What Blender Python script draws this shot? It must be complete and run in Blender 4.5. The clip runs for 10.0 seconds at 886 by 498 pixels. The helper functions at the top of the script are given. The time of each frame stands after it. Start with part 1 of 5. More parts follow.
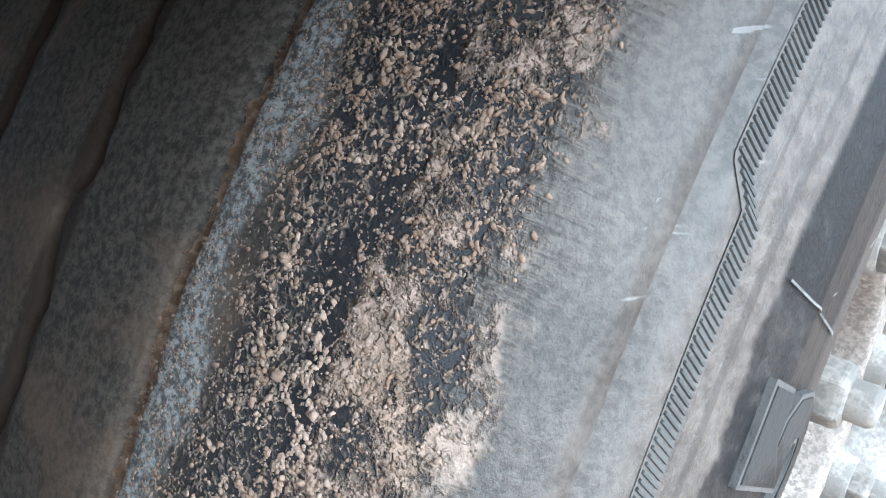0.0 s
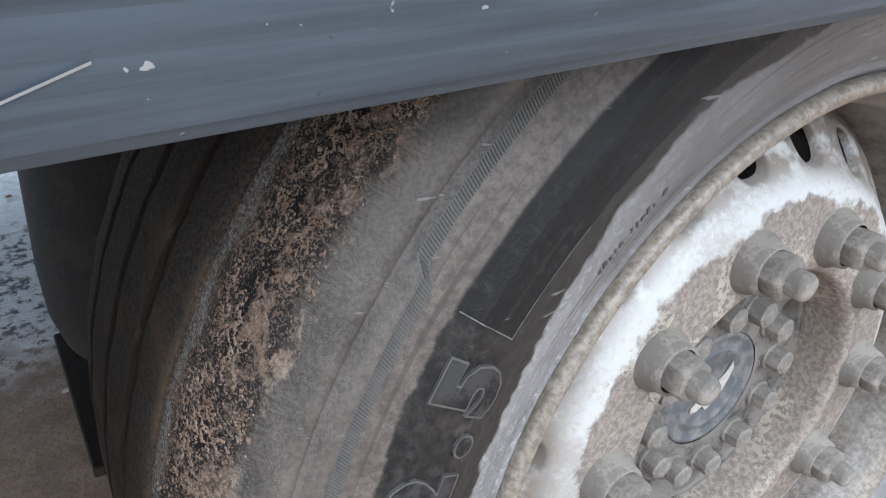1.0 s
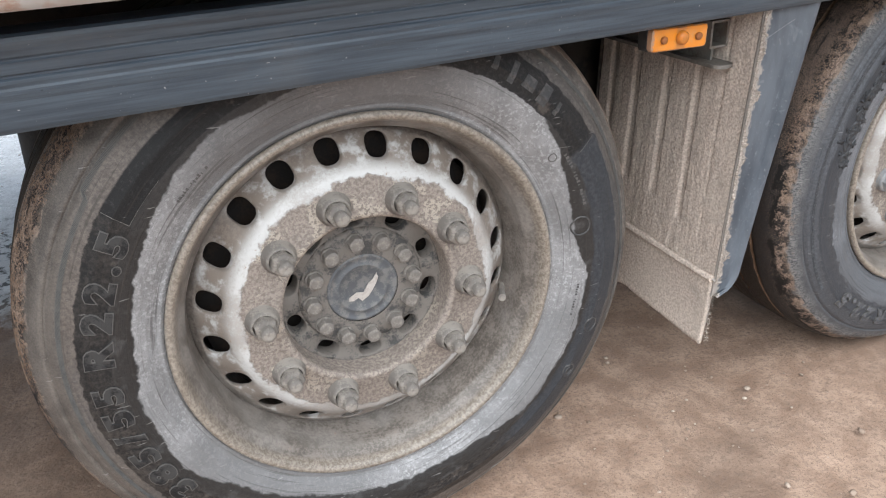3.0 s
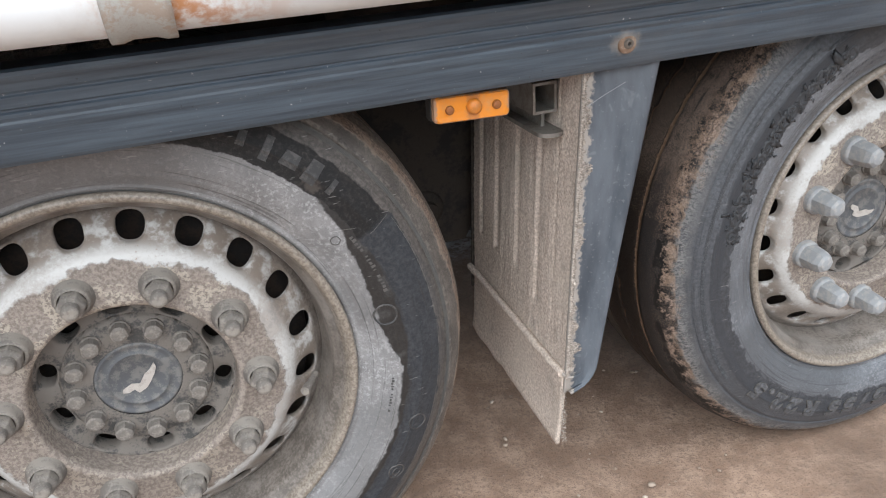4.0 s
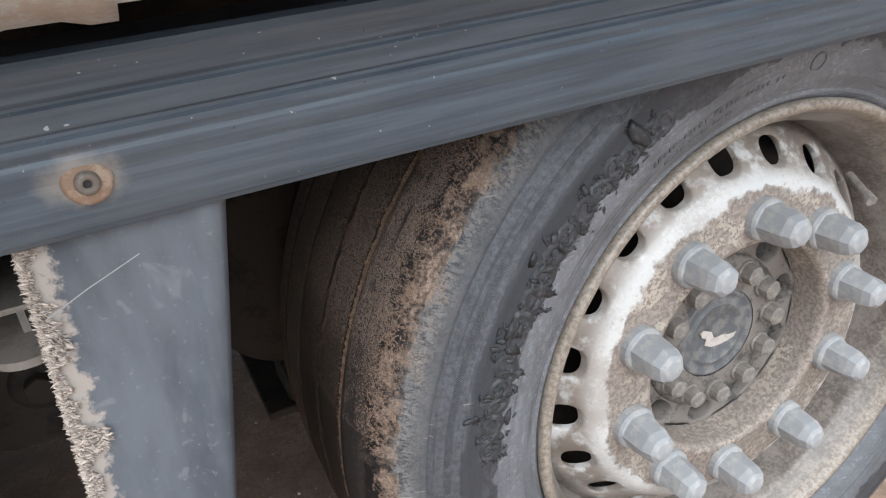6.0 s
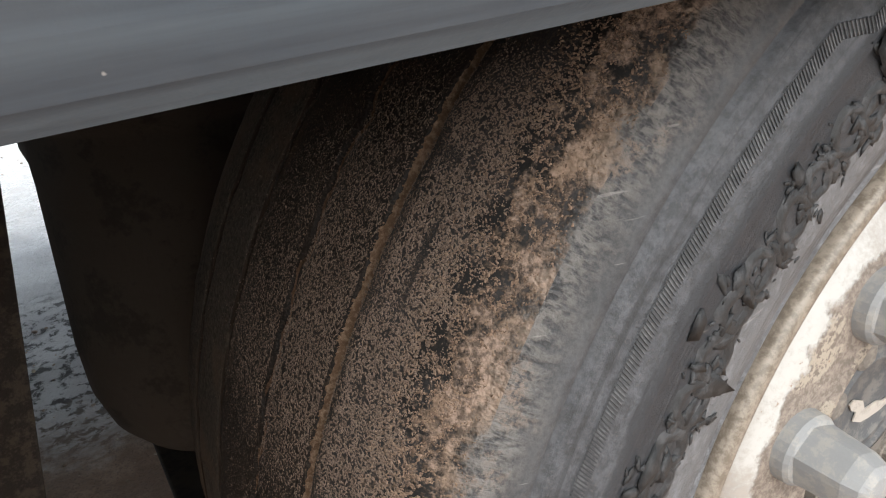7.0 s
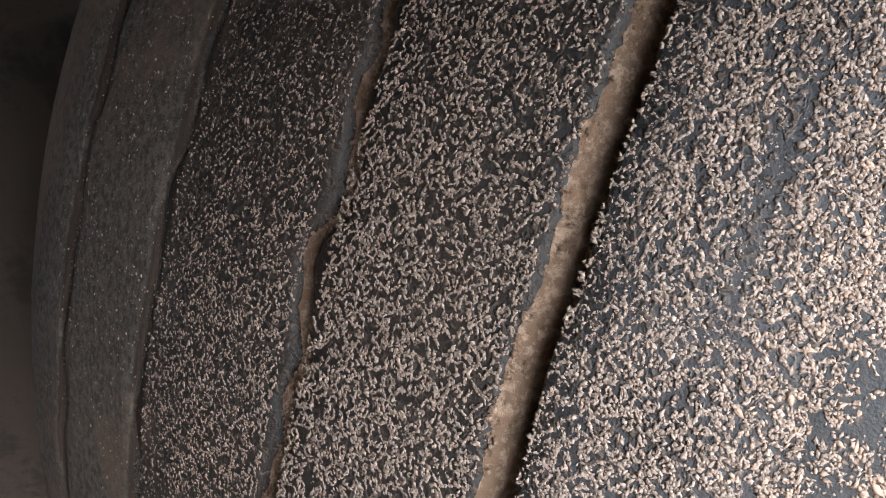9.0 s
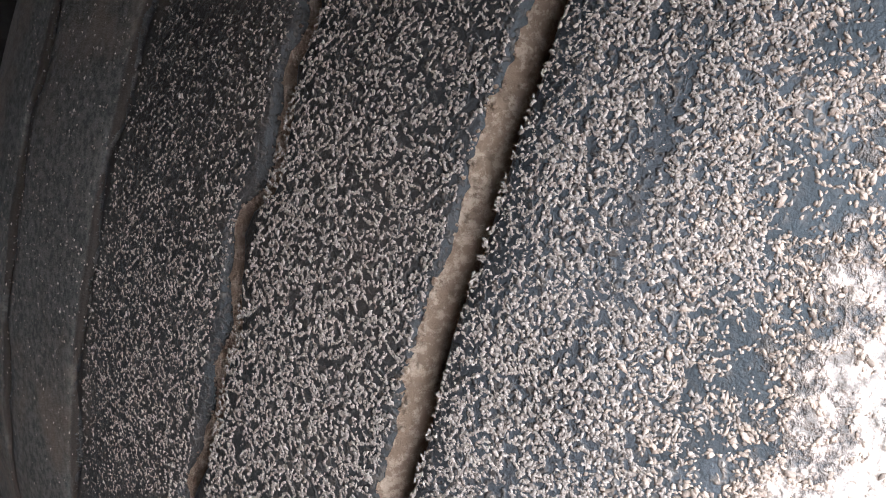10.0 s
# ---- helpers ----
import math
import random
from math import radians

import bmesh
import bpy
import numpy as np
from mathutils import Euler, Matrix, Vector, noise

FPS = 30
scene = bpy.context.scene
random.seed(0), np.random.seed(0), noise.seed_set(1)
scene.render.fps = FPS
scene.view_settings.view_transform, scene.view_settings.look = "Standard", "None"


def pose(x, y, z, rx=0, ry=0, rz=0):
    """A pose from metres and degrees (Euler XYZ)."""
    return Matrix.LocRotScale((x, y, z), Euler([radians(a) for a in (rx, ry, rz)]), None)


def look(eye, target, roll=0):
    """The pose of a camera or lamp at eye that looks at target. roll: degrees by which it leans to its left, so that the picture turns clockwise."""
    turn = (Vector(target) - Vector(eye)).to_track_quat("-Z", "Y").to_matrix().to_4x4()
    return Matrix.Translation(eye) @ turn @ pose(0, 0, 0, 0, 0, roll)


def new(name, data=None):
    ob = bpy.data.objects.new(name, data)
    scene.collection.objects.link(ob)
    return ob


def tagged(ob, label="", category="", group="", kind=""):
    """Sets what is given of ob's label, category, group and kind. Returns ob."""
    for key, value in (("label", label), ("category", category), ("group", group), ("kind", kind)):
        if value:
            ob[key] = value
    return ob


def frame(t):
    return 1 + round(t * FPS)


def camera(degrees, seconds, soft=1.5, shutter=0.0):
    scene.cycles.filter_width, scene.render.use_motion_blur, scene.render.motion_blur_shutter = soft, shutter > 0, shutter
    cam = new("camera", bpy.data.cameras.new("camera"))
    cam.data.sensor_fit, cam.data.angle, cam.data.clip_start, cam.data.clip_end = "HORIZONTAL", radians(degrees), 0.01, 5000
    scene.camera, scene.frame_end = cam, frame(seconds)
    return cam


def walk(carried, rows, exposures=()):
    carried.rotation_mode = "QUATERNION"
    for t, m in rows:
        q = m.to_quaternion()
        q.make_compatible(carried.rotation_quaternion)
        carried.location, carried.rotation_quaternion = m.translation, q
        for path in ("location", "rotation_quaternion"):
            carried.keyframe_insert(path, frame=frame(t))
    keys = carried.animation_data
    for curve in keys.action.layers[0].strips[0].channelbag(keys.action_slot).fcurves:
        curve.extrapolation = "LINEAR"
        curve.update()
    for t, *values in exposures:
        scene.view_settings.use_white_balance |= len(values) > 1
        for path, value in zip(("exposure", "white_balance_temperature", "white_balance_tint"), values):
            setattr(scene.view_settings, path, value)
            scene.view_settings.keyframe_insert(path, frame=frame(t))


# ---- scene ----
cam = camera(61.7, 10.0, soft=1.1)
PATH = [
    (0, (-0.503, -0.042, 0.803), (0.898, 1.163, 0.037), 2.2),
    (0.5, (-0.5, -0.136, 0.865), (0.615, 1.272, -0.015), 1.4),
    (1, (-0.501, -0.245, 0.925), (0.447, 1.243, -0.016), 0.4),
    (1.5, (-0.517, -0.416, 0.985), (0.337, 1.123, 0.035), -0.3),
    (2, (-0.522, -0.62, 1.049), (0.267, 0.953, 0.099), -1.5),
    (2.5, (-0.436, -0.801, 1.084), (0.304, 0.798, 0.136), -2.0),
    (2.7, (-0.372, -0.859, 1.086), (0.349, 0.752, 0.145), -2.5),
    (3.8, (0.047, -0.973, 1.098), (0.61, 0.74, 0.233), -4.2),
    (4, (0.166, -0.914, 1.089), (0.699, 0.811, 0.229), -4.5),
    (4.5, (0.353, -0.801, 1.077), (0.916, 0.918, 0.223), -4.6),
    (5, (0.491, -0.708, 1.064), (1.128, 0.981, 0.203), -5.6),
    (5.5, (0.638, -0.617, 1.051), (1.323, 1.044, 0.172), -5.4),
    (5.7, (0.67, -0.574, 1.043), (1.36, 1.081, 0.158), -5.6),
    (6.8, (0.774, -0.225, 0.927), (1.647, 1.359, 0.073), -5.8),
    (7, (0.79, -0.182, 0.895), (1.663, 1.405, 0.046), -5.9),
    (7.5, (0.799, -0.097, 0.844), (1.702, 1.478, 0.004), -5.8),
    (8, (0.817, -0.045, 0.816), (1.738, 1.49, -0.075), -5.9),
    (8.5, (0.815, -0.002, 0.808), (1.862, 1.42, -0.131), -6.9),
    (9, (0.811, 0.024, 0.815), (1.992, 1.29, -0.188), -5.6),
    (9.5, (0.811, 0.034, 0.818), (2.039, 1.235, -0.207), -4.4),
    (10, (0.813, 0.011, 0.815), (2.029, 1.21, -0.227), -4.2),
]
EXPOSURES = [(0.0, 2.0, 5200, 0), (0.5, 1.3, 5300, 2), (1.0, 0.78, 5650, 6), (1.5, 0.74, 5900, 7), (2.0, 0.68, 6100, 8), (4.5, 0.47, 6100, 8), (5.7, 0.70, 6000, 8), (6.8, 0.75, 6550, 8), (7.5, 1.42, 6750, 8), (8.0, 1.65, 6650, 8), (8.5, 2.5, 6200, 8), (9.0, 3.0, 5750, 6), (9.5, 3.35, 5250, 4), (10.0, 3.05, 5150, 2)]

walk(cam, [(t, look(eye, target, roll)) for t, eye, target, roll in PATH], EXPOSURES)

# ---- light: a bright, thinly clouded sky ----
world = bpy.data.worlds.new("sky")
scene.world = world
world.use_nodes = True
wn = world.node_tree
sky = wn.nodes.new("ShaderNodeTexSky")
sky.sky_type = "NISHITA"
sky.sun_disc = False
sky.sun_elevation = radians(57)
sky.sun_rotation = radians(197)
sky.air_density = 1.0
sky.dust_density = 1.2
sky.ozone_density = 1.0
# thin cloud whitens the blue
cloud = wn.nodes.new("ShaderNodeMix")
cloud.data_type = "RGBA"
cloud.inputs[0].default_value = 0.72
cloud.inputs[7].default_value = (5.6, 6.0, 6.5, 1)
wn.links.new(sky.outputs["Color"], cloud.inputs[6])
wn.links.new(cloud.outputs[2], wn.nodes["Background"].inputs["Color"])
wn.nodes["Background"].inputs["Strength"].default_value = 0.11
sun_data = bpy.data.lights.new("sun", "SUN")
sun_data.energy = 4.5
sun_data.angle = radians(88)
sun_data.color = (1.0, 0.97, 0.93)
sun = new("sun", sun_data)
sun.matrix_world = look((-2.0, -6.9, 11.1), (0, 0, 0))


# ---- materials ----
class Nodes:
    """A short way to write node materials."""

    def __init__(self, name):
        self.mat = bpy.data.materials.new(name)
        self.mat.use_nodes = True
        self.tree = self.mat.node_tree
        self.bsdf = self.tree.nodes["Principled BSDF"]
        self.co = self.tree.nodes.new("ShaderNodeTexCoord").outputs["Object"]

    def put(self, socket, value):
        if hasattr(value, "is_linked"):
            self.tree.links.new(value, socket)
        elif isinstance(value, (tuple, list)) and len(value) == 3 and socket.type == "RGBA":
            socket.default_value = (*value, 1)
        else:
            socket.default_value = value

    def scaled(self, v):
        n = self.tree.nodes.new("ShaderNodeMapping")
        self.put(n.inputs["Vector"], self.co)
        n.inputs["Scale"].default_value = v
        return n.outputs["Vector"]

    def noise(self, scale, detail=4, rough=0.55, dist=0.0, co=None):
        n = self.tree.nodes.new("ShaderNodeTexNoise")
        self.put(n.inputs["Vector"], co or self.co)
        n.inputs["Scale"].default_value = scale
        n.inputs["Detail"].default_value = detail
        n.inputs["Roughness"].default_value = rough
        n.inputs["Distortion"].default_value = dist
        return n.outputs["Fac"]

    def math(self, op, a, b=0.5, c=0.5):
        n = self.tree.nodes.new("ShaderNodeMath")
        n.operation = op
        for s, v in zip(n.inputs, (a, b, c)):
            self.put(s, v)
        return n.outputs[0]

    def step(self, x, lo, hi):
        n = self.tree.nodes.new("ShaderNodeMapRange")
        n.interpolation_type = "SMOOTHSTEP"
        for s, v in zip(n.inputs, (x, lo, hi, 0.0, 1.0)):
            self.put(s, v)
        return n.outputs[0]

    def mix(self, fac, a, b):
        n = self.tree.nodes.new("ShaderNodeMix")
        n.data_type = "RGBA"
        self.put(n.inputs[0], fac)
        self.put(n.inputs[6], a)
        self.put(n.inputs[7], b)
        return n.outputs[2]

    def xyz(self):
        n = self.tree.nodes.new("ShaderNodeSeparateXYZ")
        self.put(n.inputs[0], self.co)
        return n.outputs

    def island(self):
        return self.tree.nodes.new("ShaderNodeNewGeometry").outputs["Random Per Island"]

    def bump(self, height, dist=0.001, strength=1.0, normal=None):
        n = self.tree.nodes.new("ShaderNodeBump")
        n.inputs["Strength"].default_value = strength
        n.inputs["Distance"].default_value = dist
        self.put(n.inputs["Height"], height)
        if normal:
            self.put(n.inputs["Normal"], normal)
        return n.outputs[0]

    def done(self, color, rough=0.8, metal=0.0, normal=None, spec=0.5):
        self.put(self.bsdf.inputs["Base Color"], color)
        self.put(self.bsdf.inputs["Roughness"], rough)
        self.put(self.bsdf.inputs["Metallic"], metal)
        self.put(self.bsdf.inputs["Specular IOR Level"], spec)
        if normal:
            self.put(self.bsdf.inputs["Normal"], normal)
        return self.mat

    def around(self, per_radius, per_turn):
        """Coordinates that follow the rim: radius and direction."""
        x, y, z = self.xyz()
        r = self.radius()
        n = self.tree.nodes.new("ShaderNodeCombineXYZ")
        self.put(n.inputs[0], self.math("MULTIPLY", r, per_radius))
        self.put(n.inputs[1], self.math("MULTIPLY", self.math("DIVIDE", x, r), per_turn))
        self.put(n.inputs[2], self.math("MULTIPLY", self.math("DIVIDE", z, r), per_turn))
        return n.outputs[0]

    def radius(self):
        x, y, z = self.xyz()
        return self.math("SQRT", self.math("ADD", self.math("MULTIPLY", x, x), self.math("MULTIPLY", z, z)))


COMB_A = (170.0, 290.0, (0.044, 0.039, 0.035), (0.178, 0.156, 0.137), 0.436, 0.470)
COMB_B = (170.0, 250.0, (0.040, 0.043, 0.048), (0.125, 0.126, 0.130), 0.430, 0.448, (0.215, 0.208, 0.20))
TAN = (0.32, 0.235, 0.165)


def combed(m, per_r, per_t, dark, light, from_r, bumps=None):
    """Rubber rubbed into fine ridges across the shoulder, with pale dust on them."""
    lines = m.noise(1.0, 2, 0.55, 0.7, m.around(per_r, per_t))
    spot = m.noise(420, 5, 0.72)
    h = m.math("MULTIPLY_ADD", lines, 0.7, m.math("MULTIPLY", spot, 0.5))
    # the ridges die out down the flank
    fade = m.step(m.math("MULTIPLY_ADD", m.noise(40, 3), 0.016, m.radius()), from_r, from_r + 0.018)
    worn = m.math("MULTIPLY_ADD", m.step(spot, 0.36, 0.64), 0.35, m.math("MULTIPLY", m.step(m.noise(20, 5, 0.62), 0.34, 0.66), 0.45))
    f = m.math("MULTIPLY_ADD", m.math("SUBTRACT", m.step(h, 0.48, 0.74), worn), fade, worn)
    c = m.mix(f, dark, light)
    c = m.mix(m.math("MULTIPLY", m.math("MULTIPLY", m.step(m.noise(30, 5, 0.65), 0.55, 0.62), m.step(spot, 0.40, 0.58)), m.math("MULTIPLY", fade, 0.5)), c, (0.34, 0.25, 0.19))
    h = m.math("MULTIPLY_ADD", h, fade, m.math("MULTIPLY", spot, 0.25))
    if bumps:
        # coarse bumps beside the tread are paler on top
        lump = m.noise(1.0, 3, 0.6, 0.5, m.around(150.0, 110.0))
        outer = m.math("MULTIPLY", fade, m.step(m.noise(22, 4, 0.6), 0.30, 0.50))
        c = m.mix(m.math("MULTIPLY", m.step(m.math("MULTIPLY_ADD", spot, 0.25, lump), 0.52, 0.72), m.math("MULTIPLY", outer, 0.8)), c, bumps)
        h = m.math("MULTIPLY_ADD", m.math("MULTIPLY", lump, outer), 0.9, h)
    return c, h


def make_sidewall(name, light, mid, band, outer, edge, lobes, ragged, bumps, b0, b1, shoulder, plain_from, plain_to, comb_look, clean):
    """Tyre flank: pale scuffed ring by the bead, black band with the lettering, dusty outer band."""
    m = Nodes(name)
    r = m.radius()
    x, y, z = m.xyz()
    turn_a = m.math("ARCTAN2", z, x)
    wob = m.math("ADD", m.math("MULTIPLY", m.math("SUBTRACT", m.noise(5.5, 2), 0.5), lobes), m.math("MULTIPLY", m.math("SUBTRACT", m.noise(60, 3), 0.5), ragged))
    # the scuffed ring reaches further out on some stretches of the turn
    for at, wide, reach in bumps:
        q = m.math("DIVIDE", m.math("SUBTRACT", turn_a, radians(at)), radians(wide))
        wob = m.math("SUBTRACT", wob, m.math("MULTIPLY", m.math("EXPONENT", m.math("MULTIPLY", m.math("MULTIPLY", q, q), -1.0)), reach))
    fine, blot, speck = m.noise(170, 6, 0.75), m.noise(20, 5, 0.62), m.noise(700, 3, 0.65)
    rings = m.noise(1.0, 3, 0.6, 0.0, m.around(300.0, 2.0))
    pale = m.mix(m.step(blot, 0.3, 0.75), light, tuple(c * 0.62 for c in light))
    pale = m.mix(m.math("MULTIPLY", m.step(fine, 0.50, 0.60), 0.7), pale, tuple(c * 1.5 for c in light))
    pale = m.mix(m.math("MULTIPLY", m.step(speck, 0.58, 0.66), 0.7), pale, tuple(c * 0.3 for c in light))
    pale = m.mix(m.math("MULTIPLY", m.step(m.noise(3.1, 3, 0.5), 0.46, 0.60), 0.7), pale, tuple(c * 0.48 for c in light))
    if clean:
        # the ring is darker over one stretch at the top of the turn
        pale = m.mix(m.math("MULTIPLY", m.math("MULTIPLY", m.step(turn_a, 1.05, 1.45), m.step(turn_a, 2.55, 2.15)), 0.62), pale, tuple(c * 0.36 for c in light))
    brown = m.mix(m.step(fine, 0.4, 0.7), tuple(c * 0.7 for c in mid), tuple(c * 1.5 for c in mid))
    brown = m.mix(m.math("MULTIPLY", m.step(blot, 0.54, 0.64), 0.22), brown, tuple(c * 0.5 for c in light))
    dark = m.mix(m.math("MULTIPLY", m.step(fine, 0.50, 0.75), 0.25), band, tuple(c * 0.40 for c in light))
    dark = m.mix(m.math("MULTIPLY", m.step(blot, 0.60, 0.68), 0.5), dark, outer)
    # away from the smooth stretch the band is patchy with brown dust
    rough_part = m.math("MAXIMUM", m.step(turn_a, plain_to, plain_to + 0.01), m.step(turn_a, plain_from, plain_from - 0.15))
    dust = m.step(m.math("MULTIPLY_ADD", m.noise(170, 5, 0.72), 0.7, m.math("MULTIPLY", m.noise(22, 4, 0.6), 0.3)), 0.40, 0.62)
    # one stretch is scarred black rubber, the next smooth and bluish
    scar = m.math("MULTIPLY", m.math("MULTIPLY", m.step(turn_a, 0.50, 0.53), m.step(turn_a, 1.80, 1.70)), 1.0 if clean else 0.0)
    slick = m.math("MULTIPLY", m.math("MULTIPLY", m.step(turn_a, 0.53, 0.50), m.step(turn_a, -1.10, -0.90)), 1.0 if clean else 0.0)
    dusted = m.math("MULTIPLY", m.math("MULTIPLY", dust, rough_part), m.math("MULTIPLY_ADD", m.step(turn_a, 2.0, 1.9), 0.24, 0.28))
    dark = m.mix(m.math("MULTIPLY", dusted, m.math("MULTIPLY_ADD", scar, -0.75, 1.0)), dark, tuple(c * 0.75 for c in outer))
    dark = m.mix(m.math("MULTIPLY", slick, 0.85), dark, m.mix(m.step(fine, 0.35, 0.7), (0.027, 0.030, 0.035), (0.052, 0.056, 0.063)))
    dusty = m.mix(m.step(fine, 0.34, 0.66), tuple(c * 0.60 for c in outer), tuple(c * 1.35 for c in outer))
    dusty = m.mix(m.math("MULTIPLY", m.step(blot, 0.44, 0.62), 0.3), dusty, tuple(c * 0.45 for c in outer))
    dusty = m.mix(m.math("MULTIPLY", m.step(m.noise(3.0, 3, 0.5), 0.46, 0.62), 0.6), dusty, (0.050, 0.053, 0.059))
    dusty = m.mix(m.math("MULTIPLY", m.step(m.math("MULTIPLY_ADD", m.math("SUBTRACT", blot, 0.5), 0.25, x), -0.04, 0.20), clean), dusty, m.mix(m.step(m.math("MULTIPLY_ADD", rings, 0.5, m.math("MULTIPLY", fine, 0.5)), 0.45, 0.62), (0.022, 0.022, 0.023), (0.085, 0.080, 0.075)))
    dusty = m.mix(m.math("MULTIPLY", m.step(speck, 0.58, 0.68), 0.3), dusty, tuple(0.5 * (p + q) for p, q in zip(shoulder, outer)))
    c = m.mix(m.step(m.math("ADD", r, wob), edge, edge + 0.004), pale, brown)
    rb = m.math("ADD", m.math("MULTIPLY_ADD", m.math("SUBTRACT", m.noise(7, 3), 0.5), 0.008, r), m.math("MULTIPLY", m.math("MULTIPLY", m.math("SUBTRACT", m.noise(45, 4, 0.65), 0.5), 0.014), rough_part))
    c = m.mix(m.step(rb, b0, b0 + 0.002), c, dark)
    ends = m.math("SUBTRACT", rb, m.math("MULTIPLY_ADD", scar, 0.010, m.math("MULTIPLY", slick, 0.014)))
    c = m.mix(m.step(ends, b1, b1 + 0.003), c, dusty)
    comb, comb_h = combed(m, *comb_look[:4], *comb_look[5:])
    turn = m.step(m.math("MULTIPLY_ADD", m.math("SUBTRACT", m.noise(30, 5, 0.65), 0.5), 0.028, r), comb_look[4], comb_look[4] + 0.014)
    back = m.math("MULTIPLY", m.step(m.math("MULTIPLY_ADD", m.math("SUBTRACT", blot, 0.5), 0.25, x), -0.04, 0.20), clean)
    mottle = m.mix(m.step(m.math("MULTIPLY_ADD", m.noise(1.0, 3, 0.6, 0.3, m.around(260.0, 60.0)), 0.6, m.math("MULTIPLY", fine, 0.4)), 0.46, 0.60), (0.024, 0.022, 0.021), (0.165, 0.148, 0.132))
    c = m.mix(turn, c, m.mix(m.math("MULTIPLY", back, 0.8), comb, mottle))
    still = m.math("SUBTRACT", 1.0, turn)
    c = m.mix(m.math("MULTIPLY", m.step(rings, 0.58, 0.66), m.math("MULTIPLY", still, 0.5)), c, tuple(c_ * 0.3 for c_ in outer))
    scr = m.step(m.noise(34, 2, 0.5, 0.0, m.scaled((1.0, 1.0, 9.0))), 0.70, 0.74)
    c = m.mix(m.math("MULTIPLY", scr, 0.3), c, (0.45, 0.44, 0.43))
    h = m.math("ADD", m.math("MULTIPLY", fine, 0.55), m.math("ADD", m.math("MULTIPLY", speck, 0.3), m.math("MULTIPLY", rings, 0.5)))
    h = m.math("ADD", m.math("MULTIPLY", h, still), m.math("MULTIPLY", m.math("MULTIPLY", comb_h, turn), 1.6))
    # the black band is duller than the rubbed rubber beside it
    dull = m.math("MULTIPLY", m.step(rb, b0, b0 + 0.002), m.step(ends, b1 + 0.003, b1))
    gloss = m.math("MULTIPLY_ADD", dull, -0.26, 0.48) if clean else 0.38
    return m.done(c, m.math("MULTIPLY_ADD", fine, 0.30, 0.32), 0, m.bump(h, 0.0018, 0.8), gloss)


RING_A = ((120, 30, 0.025), (56, 27, 0.040), (-22, 18, 0.030), (-4, 5, 0.010), (-48, 12, 0.020), (-152, 10, 0.016), (-172, 7, 0.011))
sidewall_brown = make_sidewall("tyre_flank_brown", (0.262, 0.260, 0.262), (0.020, 0.019, 0.0185), (0.013, 0.013, 0.0135), (0.108, 0.092, 0.080), 0.344, 0.020, 0.014, RING_A, 0.378, 0.416, TAN, 1.75, 2.513, COMB_A, 0.55)
sidewall_grey = make_sidewall("tyre_flank_grey", (0.15, 0.158, 0.172), (0.044, 0.047, 0.053), (0.034, 0.037, 0.043), (0.072, 0.077, 0.087), 0.364, 0.026, 0.034, (), 0.385, 0.404, (0.22, 0.195, 0.17), -1.2, 2.3, COMB_B, 0.0)


